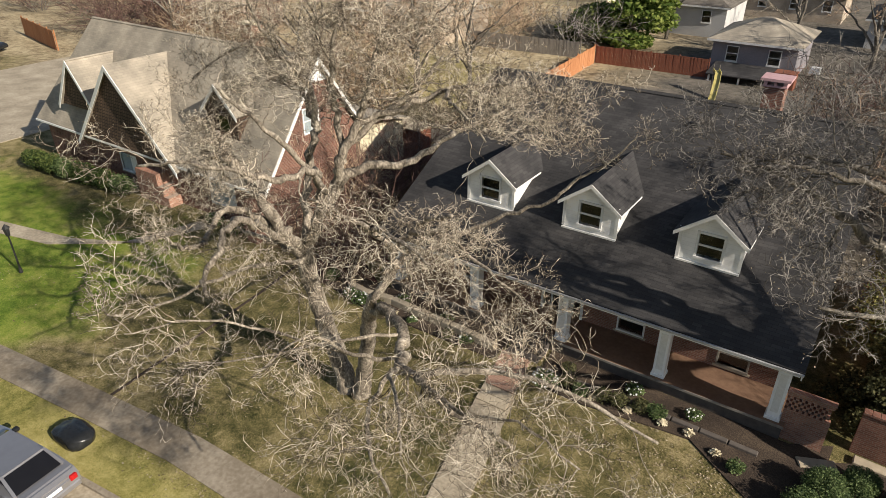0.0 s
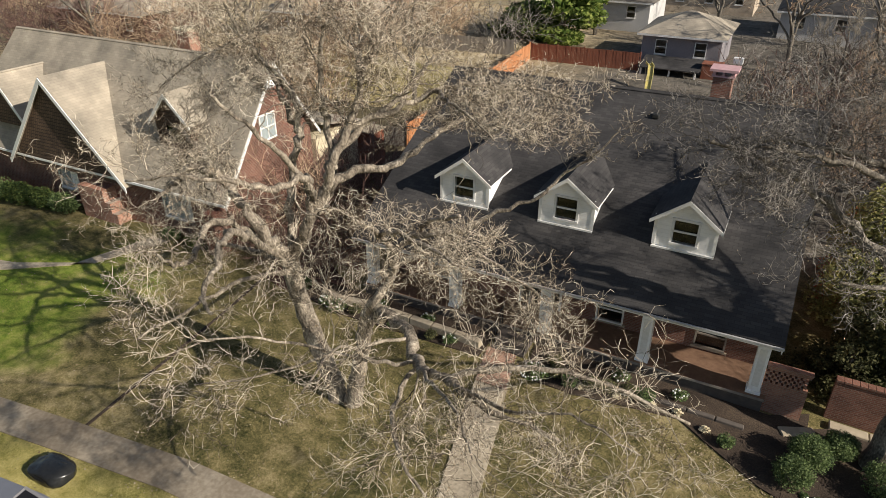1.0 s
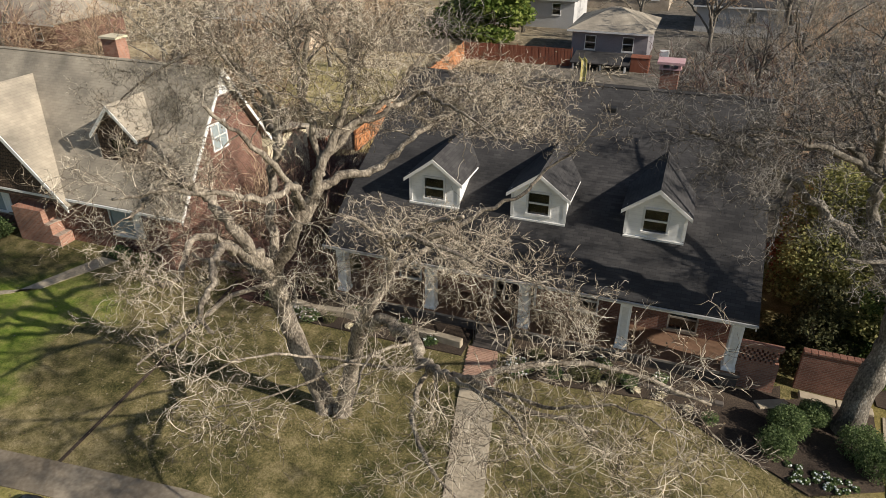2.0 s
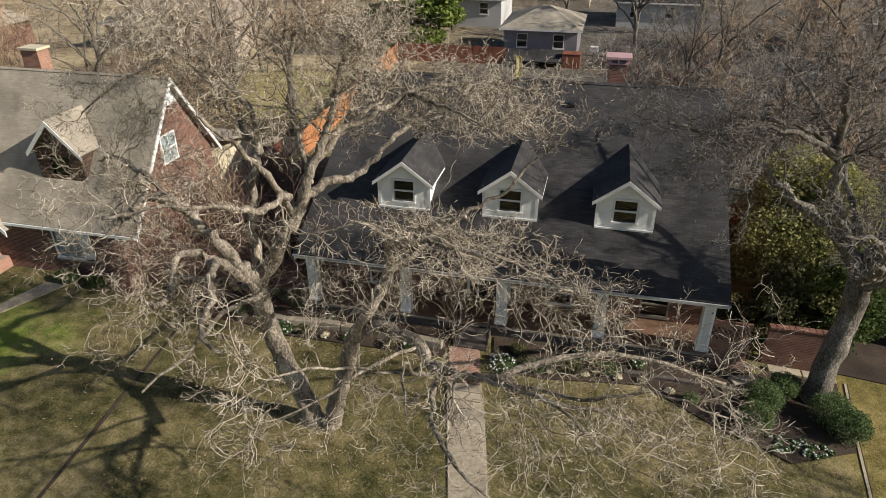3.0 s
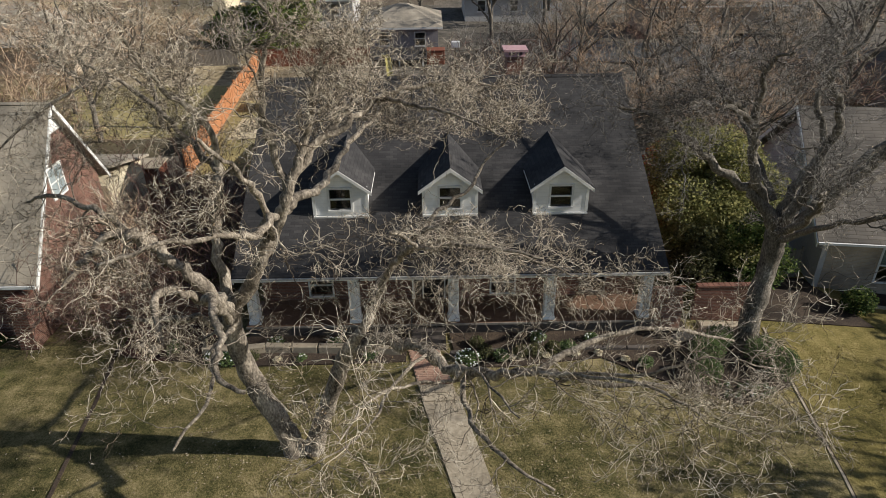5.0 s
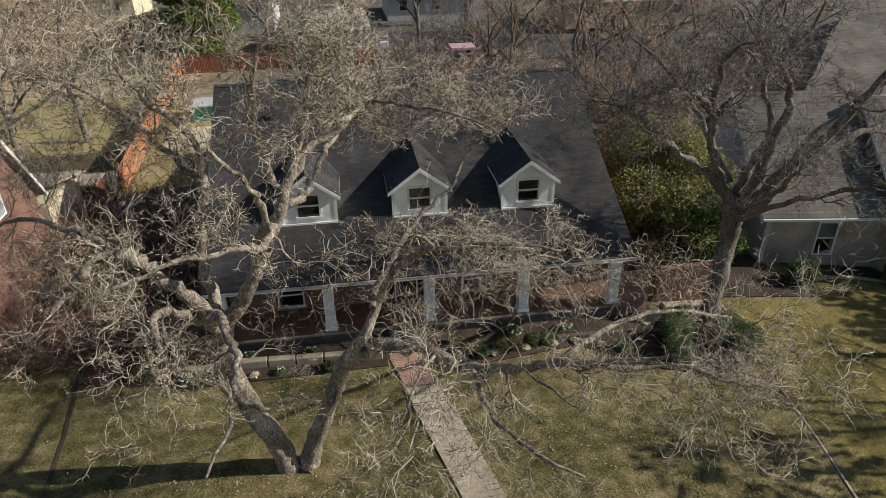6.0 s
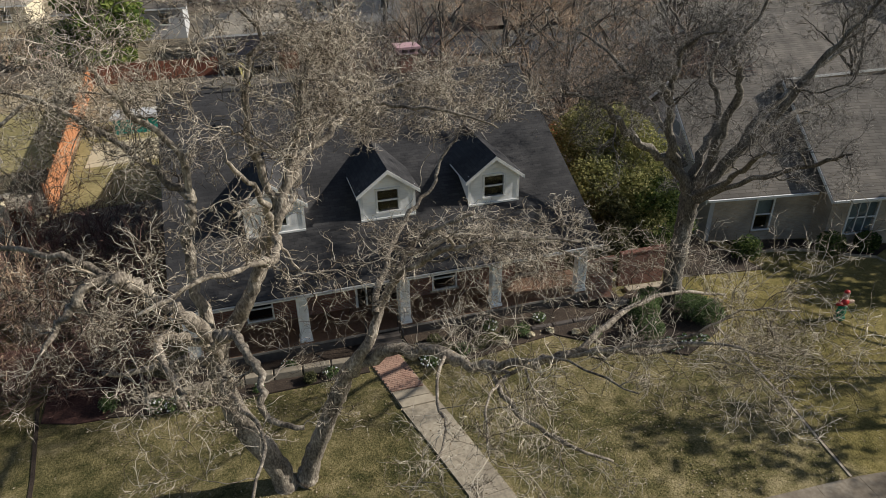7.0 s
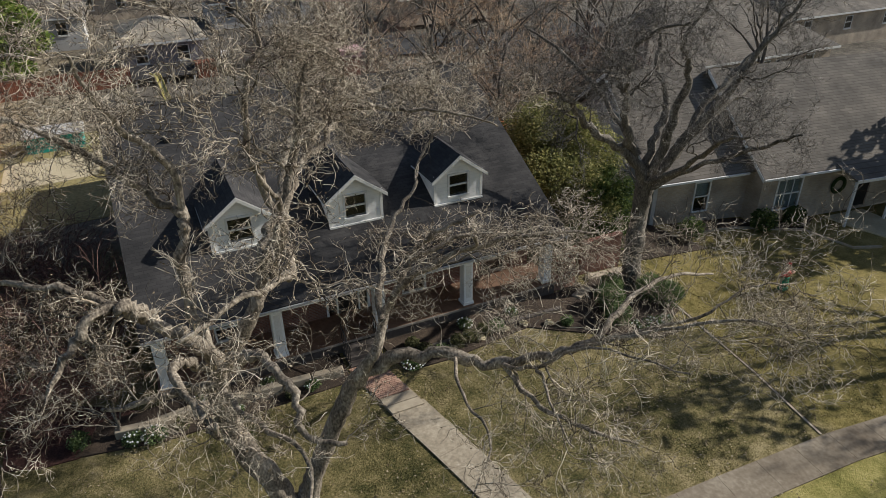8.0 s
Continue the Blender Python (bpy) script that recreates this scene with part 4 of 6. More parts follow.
# ---- trees ----
class Wood:
    """Gathers tapered tubes into one mesh."""

    def __init__(self):
        self.v, self.f = [], []

    def tube(self, pts, radii, sides):
        base = len(self.v)
        n = len(pts)
        prev = None
        for i in range(n):
            d = (pts[min(i + 1, n - 1)] - pts[max(i - 1, 0)]).normalized()
            if prev is None:
                prev = d.orthogonal().normalized()
            u = (prev - d * prev.dot(d))
            u = u.normalized() if u.length > 1e-4 else d.orthogonal().normalized()
            prev = u
            s = d.cross(u)
            r = radii[i]
            for k in range(sides):
                a = 2 * math.pi * k / sides
                self.v.append(pts[i] + (u * math.cos(a) + s * math.sin(a)) * r)
        for i in range(n - 1):
            for k in range(sides):
                q = base + i * sides
                k2 = (k + 1) % sides
                self.f.append((q + k, q + k2, q + sides + k2, q + sides + k))
        self.f.append(tuple(base + (n - 1) * sides + k for k in range(sides)))

    def twig(self, pts, r):
        """A three-sided sprig that ends in a point."""
        u = (pts[1] - pts[0]).orthogonal().normalized()
        s = (pts[1] - pts[0]).normalized().cross(u)
        base, n = len(self.v), len(pts)
        for i in range(n - 1):
            q = r * (1 - 0.45 * i / (n - 1))
            self.v += [pts[i] + u * q, pts[i] + (s * 0.87 - u * 0.5) * q, pts[i] - (s * 0.87 + u * 0.5) * q]
        self.v.append(pts[-1])
        for i in range(n - 2):
            b = base + 3 * i
            self.f += [(b + k, b + (k + 1) % 3, b + 3 + (k + 1) % 3, b + 3 + k) for k in range(3)]
        b = base + 3 * (n - 2)
        self.f += [(b, b + 1, b + 3), (b + 1, b + 2, b + 3), (b + 2, b, b + 3)]

    def leaf(self, p, size, rng):
        a = Vector((rng.uniform(-1, 1), rng.uniform(-1, 1), rng.uniform(-0.6, 0.6))).normalized() * size
        b = a.cross(Vector((rng.uniform(-1, 1), rng.uniform(-1, 1), rng.uniform(-1, 1)))).normalized() * size * 0.6
        i = len(self.v)
        self.v += [p - a, p + b, p + a, p - b]
        self.f.append((i, i + 1, i + 2, i + 3))

    def object(self, name, material, parent=None, label="", kind="", smooth=True):
        me = bpy.data.meshes.new(name)
        me.from_pydata([tuple(v) for v in self.v], [], self.f)
        me.materials.append(material)
        if smooth:
            me.polygons.foreach_set("use_smooth", [True] * len(me.polygons))
        ob = new(name, me)
        if parent:
            ob.parent = parent
        return tagged(ob, label, kind=kind)


def spline(points, per=4):
    """Smooth points through a row of (x, y, z, radius)."""
    P = [Vector(p[:3]) for p in points]
    R = [p[3] for p in points]
    out, rad = [], []
    for i in range(len(P) - 1):
        a, b = P[max(i - 1, 0)], P[min(i + 2, len(P) - 1)]
        for k in range(per):
            t = k / per
            t2, t3 = t * t, t * t * t
            out.append(0.5 * (2 * P[i] + (P[i + 1] - a) * t + (2 * a - 5 * P[i] + 4 * P[i + 1] - b) * t2 + (3 * P[i] - a - 3 * P[i + 1] + b) * t3))
            rad.append(R[i] + (R[i + 1] - R[i]) * t)
    out.append(P[-1])
    rad.append(R[-1])
    return out, rad


def rand_dir(rng):
    return Vector((rng.gauss(0, 1), rng.gauss(0, 1), rng.gauss(0, 1))).normalized()


def grow(limbs, twigs, rng, p, d, length, r, level, cfg):
    """One crooked branch and its children, kinked at every knot."""
    last = level >= cfg["levels"]
    n = max(2, min(9, int(length / (cfg["knot"] * (1.0 if level < 3 else 0.75)))))
    pts, rad = [p.copy()], [r]
    step = length / n
    kink = cfg["gnarl"] * (1.0 if level < 3 else 1.45)
    lift = cfg["lift"] if level < 3 else cfg["tip"]
    for i in range(n):
        d = (d + rand_dir(rng) * kink + Vector((0, 0, lift))).normalized()
        p = p + d * step * rng.uniform(0.7, 1.3)
        pts.append(p.copy())
        rad.append(max(0.004, r * (1 - 0.72 * (i + 1) / n)))
    if cfg.get("bare") and cfg["bare"](pts[-1]) and rng.random() < 0.9:
        return
    if last:
        twigs.twig(pts, max(cfg["thin"] * cfg.get("stout", 1.0), r))
    else:
        (limbs if level <= 1 else twigs).tube(pts, rad, 5 if level <= 1 else 3)
    if last:
        if cfg.get("leaves") is not None and rng.random() < cfg["leaf_share"]:
            cfg["leaves"].leaf(pts[-1] + rand_dir(rng) * 0.03, rng.uniform(0.012, 0.028), rng)
        return
    kids = cfg["kids"][level - 1]
    for k in range(kids):
        t = rng.uniform(0.15, 1.0) if k else 1.0
        f = t * n
        i = min(int(f), n - 1)
        q = pts[i].lerp(pts[i + 1], f - i)
        along = (pts[i + 1] - pts[i]).normalized()
        side = rand_dir(rng)
        side = (side - along * side.dot(along)).normalized()
        nd = (along * rng.uniform(0.5, 1.0) + side * rng.uniform(0.5, 1.0) * (0.4 if k == 0 else 1) + Vector((0, 0, cfg["lift"]))).normalized()
        rr = max(cfg["thin"] * cfg.get("stout", 1.0), rad[i] * rng.uniform(0.5, 0.75))
        grow(limbs, twigs, rng, q, nd, length * (rng.uniform(0.36, 0.7) if level < 3 else rng.uniform(0.28, 0.55)), rr, level + 1, cfg)


def bare_tree(name, label, stems, limb_rows, seed, cfg, sprout=1.0, twig_m=None, group="", bark=None):
    """A leafless tree: stems and main limbs by hand, the rest grown from them."""
    rng = random.Random(seed)
    t = thing(name, label, "tree", group)
    for row in stems:
        w = Wood()
        pts, rad = spline(row, 6)
        pts = [p + rand_dir(rng) * 0.035 for p in pts]
        rad = [r * rng.uniform(0.93, 1.08) for r in rad]
        rad[0] *= 1.35
        w.tube(pts, rad, 12)
        w.object("trunk", bark or M_BARK, t)
    limbs, twigs, leaves = Wood(), Wood(), Wood()
    cfg = dict(cfg, leaves=leaves)
    limb_rows = [r if isinstance(r, tuple) else (1.0, r) for r in limb_rows]
    for _, row in limb_rows:
        w = Wood()
        pts, rad = spline(row, 5)
        pts = [pts[0]] + [p + rand_dir(rng) * min(0.11, 0.02 + q * 0.6) for p, q in zip(pts[1:], rad[1:])]
        w.tube(pts, [r * rng.uniform(0.85, 1.15) for r in rad], 8)
        w.object("limb", bark or M_BARK, t)
    for dens, row, first in [(0.8, r, 0.72) for r in stems] + [(d, r, 0.36) for d, r in limb_rows]:
        pts, rad = spline(row, 5)
        total = sum((b - a).length for a, b in zip(pts, pts[1:]))
        n = max(1, int(total * cfg["per_metre"] * sprout * dens))
        for k in range(n):
            t_at = first + (1 - first) * ((k + rng.random()) / n) ** 0.75
            f = t_at * (len(pts) - 1)
            i = min(int(f), len(pts) - 2)
            along = (pts[i + 1] - pts[i]).normalized()
            side = rand_dir(rng)
            side = (side - along * side.dot(along)).normalized()
            d = (along * 0.5 + side + Vector((0, 0, cfg["lift"] * 1.5))).normalized()
            r = max(0.0115, min(0.055, rad[i] * rng.uniform(0.22, 0.42)))
            grow(limbs, twigs, rng, pts[i].lerp(pts[i + 1], f - i), d, cfg["reach"] * rng.uniform(0.5, 1.15) * (1 - 0.35 * t_at), r, 1, dict(cfg, stout=1.3 if row[-1][2] > 10.9 and cfg["levels"] == 4 else 0.75 if row[-1][1] < -11.0 else 1.0))
    limbs.object("branchwork", bark or M_BARK, t, kind="stuff")
    twigs.object("crown", twig_m or M_TWIG, t, kind="stuff")
    if leaves.v:
        leaves.object("dead_leaves", M_DEAD, t, kind="stuff", smooth=False)
    return t


OAK = dict(lift=0.03, tip=0.015, gnarl=0.55, levels=4, kids=(7, 7, 6), per_metre=1.3, reach=2.4, leaf_share=0.16, knot=0.16, thin=0.0044)


def crown_gap(p):
    """The open band of the big oak's crown between its low right side and its top."""
    h = p.z + 0.44 * (p.y - 2.6)
    return p.x > -3.7 and 4.9 < h < 6.8


big_oak_stems, big_oak_limbs = [], []


def big_oak_stem(*knots):
    big_oak_stems.append(list(knots))


def big_oak_limb(twigs, *knots):
    """A main limb: how thickly it sprouts, then its knots (x, y, z, radius)."""
    big_oak_limbs.append((twigs, list(knots)))


big_oak_stem((-5.5, -6.65, -0.2, 0.40), (-5.75, -6.7, 1.1, 0.34), (-6.44, -6.7, 3.0, 0.32), (-6.69, -7.0, 5.5, 0.28), (-6.0, -7.05, 6.6, 0.20), (-5.45, -7.25, 7.6, 0.175), (-4.95, -6.9, 8.6, 0.16), (-4.6, -7.1, 9.4, 0.145), (-4.15, -6.75, 10.5, 0.12), (-3.82, -6.6, 11.4, 0.09), (-3.63, -6.5, 12.3, 0.065), (-3.27, -6.4, 13.2, 0.04))
big_oak_stem((-4.95, -6.6, -0.2, 0.38), (-4.71, -6.7, 0.6, 0.30), (-4.35, -6.9, 1.8, 0.27), (-3.76, -7.3, 3.5, 0.25), (-3.37, -7.6, 4.7, 0.21), (-2.85, -7.95, 5.7, 0.14), (-2.3, -7.6, 6.7, 0.11), (-2.06, -7.9, 7.5, 0.095), (-1.5, -7.6, 8.2, 0.08), (-0.9, -7.8, 8.8, 0.06), (0.1, -8.2, 9.3, 0.05))
big_oak_limb(0.45, (-3.37, -7.6, 4.7, 0.2), (-2.21, -8.2, 5.6, 0.19), (-1.0, -9.0, 5.76, 0.17), (-0.18, -10.0, 5.9, 0.14), (0.57, -11.0, 6.7, 0.11), (1.42, -11.5, 7.2, 0.09), (2.4, -12.0, 7.3, 0.07), (4.27, -12.3, 7.3, 0.04))
big_oak_limb(0.35, (1.42, -11.5, 7.2, 0.08), (2.57, -11.0, 7.5, 0.07), (4.19, -10.6, 7.6, 0.05), (6.32, -10.2, 6.9, 0.03))
big_oak_limb(0.4, (-0.18, -10.0, 5.9, 0.06), (0.05, -11.5, 5.7, 0.07), (0.79, -12.5, 5.5, 0.05), (1.69, -13.0, 5.1, 0.03))
big_oak_limb(0.9, (-6.65, -7.0, 5.8, 0.21), (-6.6, -7.8, 6.7, 0.2), (-7.1, -8.0, 7.7, 0.18), (-7.85, -8.1, 8.6, 0.16), (-8.15, -8.3, 9.05, 0.14), (-8.6, -8.5, 9.1, 0.12), (-9.2, -8.8, 8.66, 0.09), (-9.7, -9.2, 8.1, 0.05))
big_oak_limb(1.4, (-6.6, -7.0, 5.8, 0.16), (-6.9, -6.4, 7.62, 0.14), (-6.75, -6.1, 9.11, 0.13), (-6.58, -6.0, 9.68, 0.12), (-6.96, -5.8, 10.09, 0.10), (-7.62, -5.4, 10.71, 0.08), (-8.35, -5.0, 11.34, 0.07), (-9.64, -4.6, 12.14, 0.05), (-10.9, -4.2, 12.32, 0.03))
big_oak_limb(1.6, (-6.58, -6.0, 9.68, 0.10), (-6.62, -6.0, 10.83, 0.09), (-7.28, -6.4, 11.97, 0.07), (-7.78, -6.8, 12.96, 0.05), (-7.97, -7.0, 13.83, 0.03))
big_oak_limb(1.6, (-4.54, -7.0, 9.31, 0.12), (-4.82, -6.8, 10.67, 0.10), (-4.97, -6.8, 11.17, 0.09), (-4.86, -6.8, 12.79, 0.07), (-4.37, -6.7, 13.58, 0.05), (-4.77, -6.6, 14.18, 0.03))
big_oak_limb(1.9, (-4.2, -6.8, 10.52, 0.10), (-3.05, -6.0, 11.01, 0.09), (-2.21, -5.0, 11.4, 0.075), (-1.18, -4.5, 11.6, 0.06), (0.2, -4.2, 11.6, 0.045), (1.5, -3.9, 11.3, 0.025))
big_oak_limb(1.5, (-2.21, -5.0, 11.4, 0.06), (-1.4, -6.2, 11.6, 0.05), (-0.3, -7.2, 11.6, 0.035), (0.8, -7.8, 11.3, 0.02))
big_oak_limb(0.6, (-5.35, -7.2, 7.8, 0.13), (-5.1, -7.6, 8.9, 0.12), (-4.7, -8.2, 9.45, 0.11), (-4.9, -9.2, 9.5, 0.10), (-5.2, -10.3, 10.0, 0.07), (-6.2, -11.2, 10.3, 0.05), (-7.2, -11.8, 10.2, 0.03))
big_oak_limb(0.5, (-5.3, -7.1, 7.8, 0.17), (-4.95, -6.5, 8.6, 0.16), (-4.55, -5.6, 8.75, 0.14), (-4.1, -4.2, 8.6, 0.12), (-3.45, -2.5, 9.25, 0.09), (-2.7, -1.0, 9.6, 0.05), (-1.6, 0.1, 10.2, 0.025))
big_oak_limb(1.9, (-4.4, -6.9, 9.9, 0.11), (-3.5, -6.0, 10.9, 0.09), (-2.8, -5.6, 11.5, 0.07), (-2.2, -5.2, 12.4, 0.04))
big_oak_limb(0.45, (-6.6, -7.0, 5.2, 0.12), (-7.4, -7.4, 5.9, 0.11), (-8.4, -7.6, 6.0, 0.08), (-9.2, -7.7, 6.2, 0.04))
big_oak_limb(0.35, (-6.6, -7.2, 5.4, 0.09), (-6.3, -9.6, 6.4, 0.07), (-5.6, -11.9, 7.1, 0.045), (-5.9, -13.5, 7.0, 0.03))
big_oak_limb(0.35, (-6.62, -7.1, 5.6, 0.13), (-6.45, -8.5, 7.1, 0.12), (-6.05, -9.8, 8.1, 0.11), (-5.75, -10.5, 8.3, 0.10), (-5.45, -11.1, 7.85, 0.09), (-5.45, -11.7, 7.4, 0.07), (-4.8, -12.1, 7.2, 0.04))
big_oak_limb(0.6, (-6.7, -7.4, 6.2, 0.12), (-7.3, -8.4, 7.4, 0.11), (-7.5, -9.3, 7.8, 0.10), (-7.1, -10.4, 7.4, 0.08), (-7.0, -11.2, 7.6, 0.06), (-6.95, -11.7, 8.25, 0.03))
big_oak_limb(0.6, (-5.0, -7.4, 8.4, 0.10), (-4.8, -8.8, 10.2, 0.08), (-5.0, -9.8, 11.4, 0.06), (-5.4, -10.4, 12.2, 0.03))
big_oak_limb(1.04, (-2.06, -7.8, 7.4, 0.09), (-1.6, -9.2, 8.8, 0.08), (-1.2, -10.4, 9.8, 0.05), (-1.7, -11.2, 10.5, 0.025))
big_oak_limb(1.18, (-1.6, -9.2, 8.8, 0.07), (-0.7, -10.0, 9.5, 0.06), (0.2, -10.6, 9.8, 0.05), (1.5, -11.0, 9.7, 0.025))
big_oak_limb(1.04, (-1.55, -7.7, 8.2, 0.08), (-0.2, -8.0, 8.6, 0.06), (1.4, -8.6, 8.4, 0.04), (2.8, -8.8, 7.9, 0.025))
big_oak_limb(1.05, (0.57, -11.0, 6.7, 0.056), (1.6, -12.6, 8.0, 0.043), (2.9, -14.0, 8.8, 0.031), (3.6, -14.8, 8.9, 0.015))
big_oak_limb(0.58, (-0.18, -10.0, 5.9, 0.056), (-0.3, -11.6, 7.05, 0.043), (-0.1, -13.1, 8.6, 0.031), (0.5, -15.0, 9.1, 0.015))
big_oak_limb(0.55, (-0.3, -11.6, 7.05, 0.037), (-1.2, -13.2, 8.3, 0.028), (-1.9, -14.4, 9.0, 0.022), (-2.3, -15.6, 9.2, 0.012))
big_oak_limb(1.15, (1.42, -11.5, 7.2, 0.050), (3.2, -12.6, 7.9, 0.037), (4.5, -12.7, 8.4, 0.025), (5.8, -13.0, 8.3, 0.015))
big_oak_limb(0.48, (-1.0, -9.0, 5.76, 0.050), (-1.8, -11.0, 6.4, 0.037), (-2.2, -13.0, 7.0, 0.025), (-3.2, -14.2, 7.2, 0.012))
big_oak_limb(0.3, (-2.5, -7.8, 6.6, 0.10), (-2.0, -6.4, 6.9, 0.09), (-0.9, -4.4, 7.4, 0.08), (0.4, -3.2, 7.9, 0.06), (0.85, -2.6, 8.4, 0.05), (1.72, -1.9, 9.1, 0.035), (2.3, -1.4, 9.9, 0.02))
big_oak_limb(1.5, (-8.15, -8.3, 9.05, 0.09), (-9.2, -7.8, 9.5, 0.08), (-10.4, -7.2, 9.6, 0.06), (-11.6, -6.6, 9.2, 0.03))
big_oak_limb(1.2, (-9.64, -4.6, 12.14, 0.05), (-10.8, -5.6, 11.5, 0.04), (-12.0, -6.4, 10.6, 0.02))
bare_tree("oak_tree", "large leafless oak with two leaning stems on lawn", big_oak_stems, big_oak_limbs, 11, dict(OAK, per_metre=1.5, reach=2.5, bare=crown_gap), twig_m=M_TWIG_O)

dark_oak_stems, dark_oak_limbs = [], []


def dark_oak_stem(*knots):
    dark_oak_stems.append(list(knots))


def dark_oak_limb(twigs, *knots):
    """A main limb: how thickly it sprouts, then its knots (x, y, z, radius)."""
    dark_oak_limbs.append((twigs, [(x, y, z, r * 0.95) for x, y, z, r in knots]))


dark_oak_stem((11.9, -1.15, -0.55, 0.52), (12.0, -1.0, 1.2, 0.42), (12.3, -0.7, 3.2, 0.38), (12.2, -0.9, 4.7, 0.40), (12.1, -0.9, 5.2, 0.3))
dark_oak_limb(1.5, (12.1, -0.9, 4.8, 0.25), (11.2, -0.85, 6.3, 0.21), (10.0, -0.65, 7.1, 0.18), (8.64, -0.75, 8.2, 0.14), (7.2, -1.7, 9.4, 0.10), (6.1, -2.4, 10.0, 0.07), (5.0, -2.9, 10.4, 0.04))
dark_oak_limb(1.3, (12.0, -0.9, 5.0, 0.22), (10.95, -1.0, 6.9, 0.19), (10.5, -1.1, 8.2, 0.17), (10.25, -1.2, 9.2, 0.15), (9.86, -1.9, 10.95, 0.11), (9.2, -3.6, 12.0, 0.06), (8.6, -5.6, 12.6, 0.03))
dark_oak_limb(1.6, (10.25, -1.2, 9.2, 0.14), (9.57, -1.5, 9.83, 0.12), (8.6, -2.4, 10.45, 0.09), (7.75, -2.8, 10.65, 0.07), (6.6, -3.2, 10.8, 0.04))
dark_oak_limb(0.9, (12.17, -0.9, 4.88, 0.23), (12.6, -1.3, 6.9, 0.21), (12.82, -1.6, 8.91, 0.17), (12.52, -2.0, 10.17, 0.13), (11.85, -2.2, 11.09, 0.10), (12.52, -2.5, 12.4, 0.06), (12.4, -2.8, 13.8, 0.03))
dark_oak_limb(0.9, (12.4, -0.9, 4.84, 0.25), (13.93, -1.6, 7.17, 0.21), (14.89, -2.4, 9.54, 0.15), (16.03, -3.0, 11.58, 0.09), (16.8, -3.6, 13.2, 0.04))
dark_oak_limb(0.8, (12.5, -0.9, 4.8, 0.25), (15.0, -0.3, 6.4, 0.2), (17.6, 0.4, 7.2, 0.15), (20.4, 1.0, 7.6, 0.09), (22.6, 1.4, 8.2, 0.04))
dark_oak_limb(0.9, (11.96, -0.9, 5.2, 0.2), (12.71, -0.5, 6.88, 0.17), (13.57, 0.0, 7.93, 0.14), (13.28, 0.5, 9.52, 0.11), (13.74, 1.0, 11.13, 0.07), (14.0, 1.4, 12.6, 0.03))
dark_oak_limb(0.9, (13.4, -1.3, 6.4, 0.15), (15.2, -1.0, 8.4, 0.13), (17.4, -0.8, 9.8, 0.09), (19.6, -0.6, 10.8, 0.04))
dark_oak_limb(1.0, (12.2, -1.0, 4.8, 0.16), (11.6, -3.0, 6.2, 0.13), (10.8, -5.0, 7.8, 0.09), (9.6, -7.0, 9.2, 0.06), (8.2, -8.9, 10.1, 0.03))
dark_oak_limb(0.9, (12.2, -1.0, 4.6, 0.14), (13.0, -3.2, 6.4, 0.11), (13.2, -5.4, 7.8, 0.08), (13.0, -7.0, 8.8, 0.04))
dark_oak_limb(1.6, (10.36, -1.2, 9.1, 0.11), (8.8, -2.8, 10.2, 0.09), (7.4, -4.0, 10.8, 0.06), (6.2, -4.9, 11.1, 0.03))
dark_oak_limb(1.3, (12.0, -0.5, 6.0, 0.14), (11.4, 1.4, 8.0, 0.11), (10.6, 3.4, 9.6, 0.08), (9.6, 5.4, 10.6, 0.04))
bare_tree("oak_tree", "tall leafless oak with dark spreading limbs beside house", dark_oak_stems, dark_oak_limbs, 23, dict(OAK, per_metre=0.95, reach=2.6), twig_m=M_TWIG_G, bark=M_BARK_D)


def grown_tree(name, label, at, height, seed, twig_m, levels=3, per=1.0, group="leafless trees behind the houses"):
    """A leafless tree with a straight bole and rising limbs."""
    rng = random.Random(seed)
    x, y, z = at
    stem = [(x, y, z - 0.2, height * 0.020), (x + rng.uniform(-0.2, 0.2), y, z + height * 0.2, height * 0.016), (x + rng.uniform(-0.4, 0.4), y + rng.uniform(-0.4, 0.4), z + height * 0.5, height * 0.011),
            (x + rng.uniform(-0.7, 0.7), y + rng.uniform(-0.7, 0.7), z + height * 0.9, 0.03)]
    rows = []
    for k in range(7):
        a = k * 2.4 + rng.uniform(-0.4, 0.4)
        h0 = height * rng.uniform(0.22, 0.5)
        reach = height * rng.uniform(0.28, 0.46)
        rise = height * rng.uniform(0.2, 0.45)
        rows.append([(x, y, z + h0, height * 0.010)] + [(x + math.cos(a + 0.2 * q) * reach * q, y + math.sin(a + 0.2 * q) * reach * q, z + h0 + rise * q ** 0.8, height * 0.010 * (1 - 0.8 * q)) for q in (0.35, 0.7, 1.0)])
    return bare_tree(name, label, [stem], rows, seed, dict(OAK, per_metre=1.0, reach=height * 0.2, kids=(6, 6), levels=levels, lift=0.08, gnarl=0.45, knot=0.6, thin=0.016, leaf_share=0.0), per, twig_m, group, M_BARK_D)


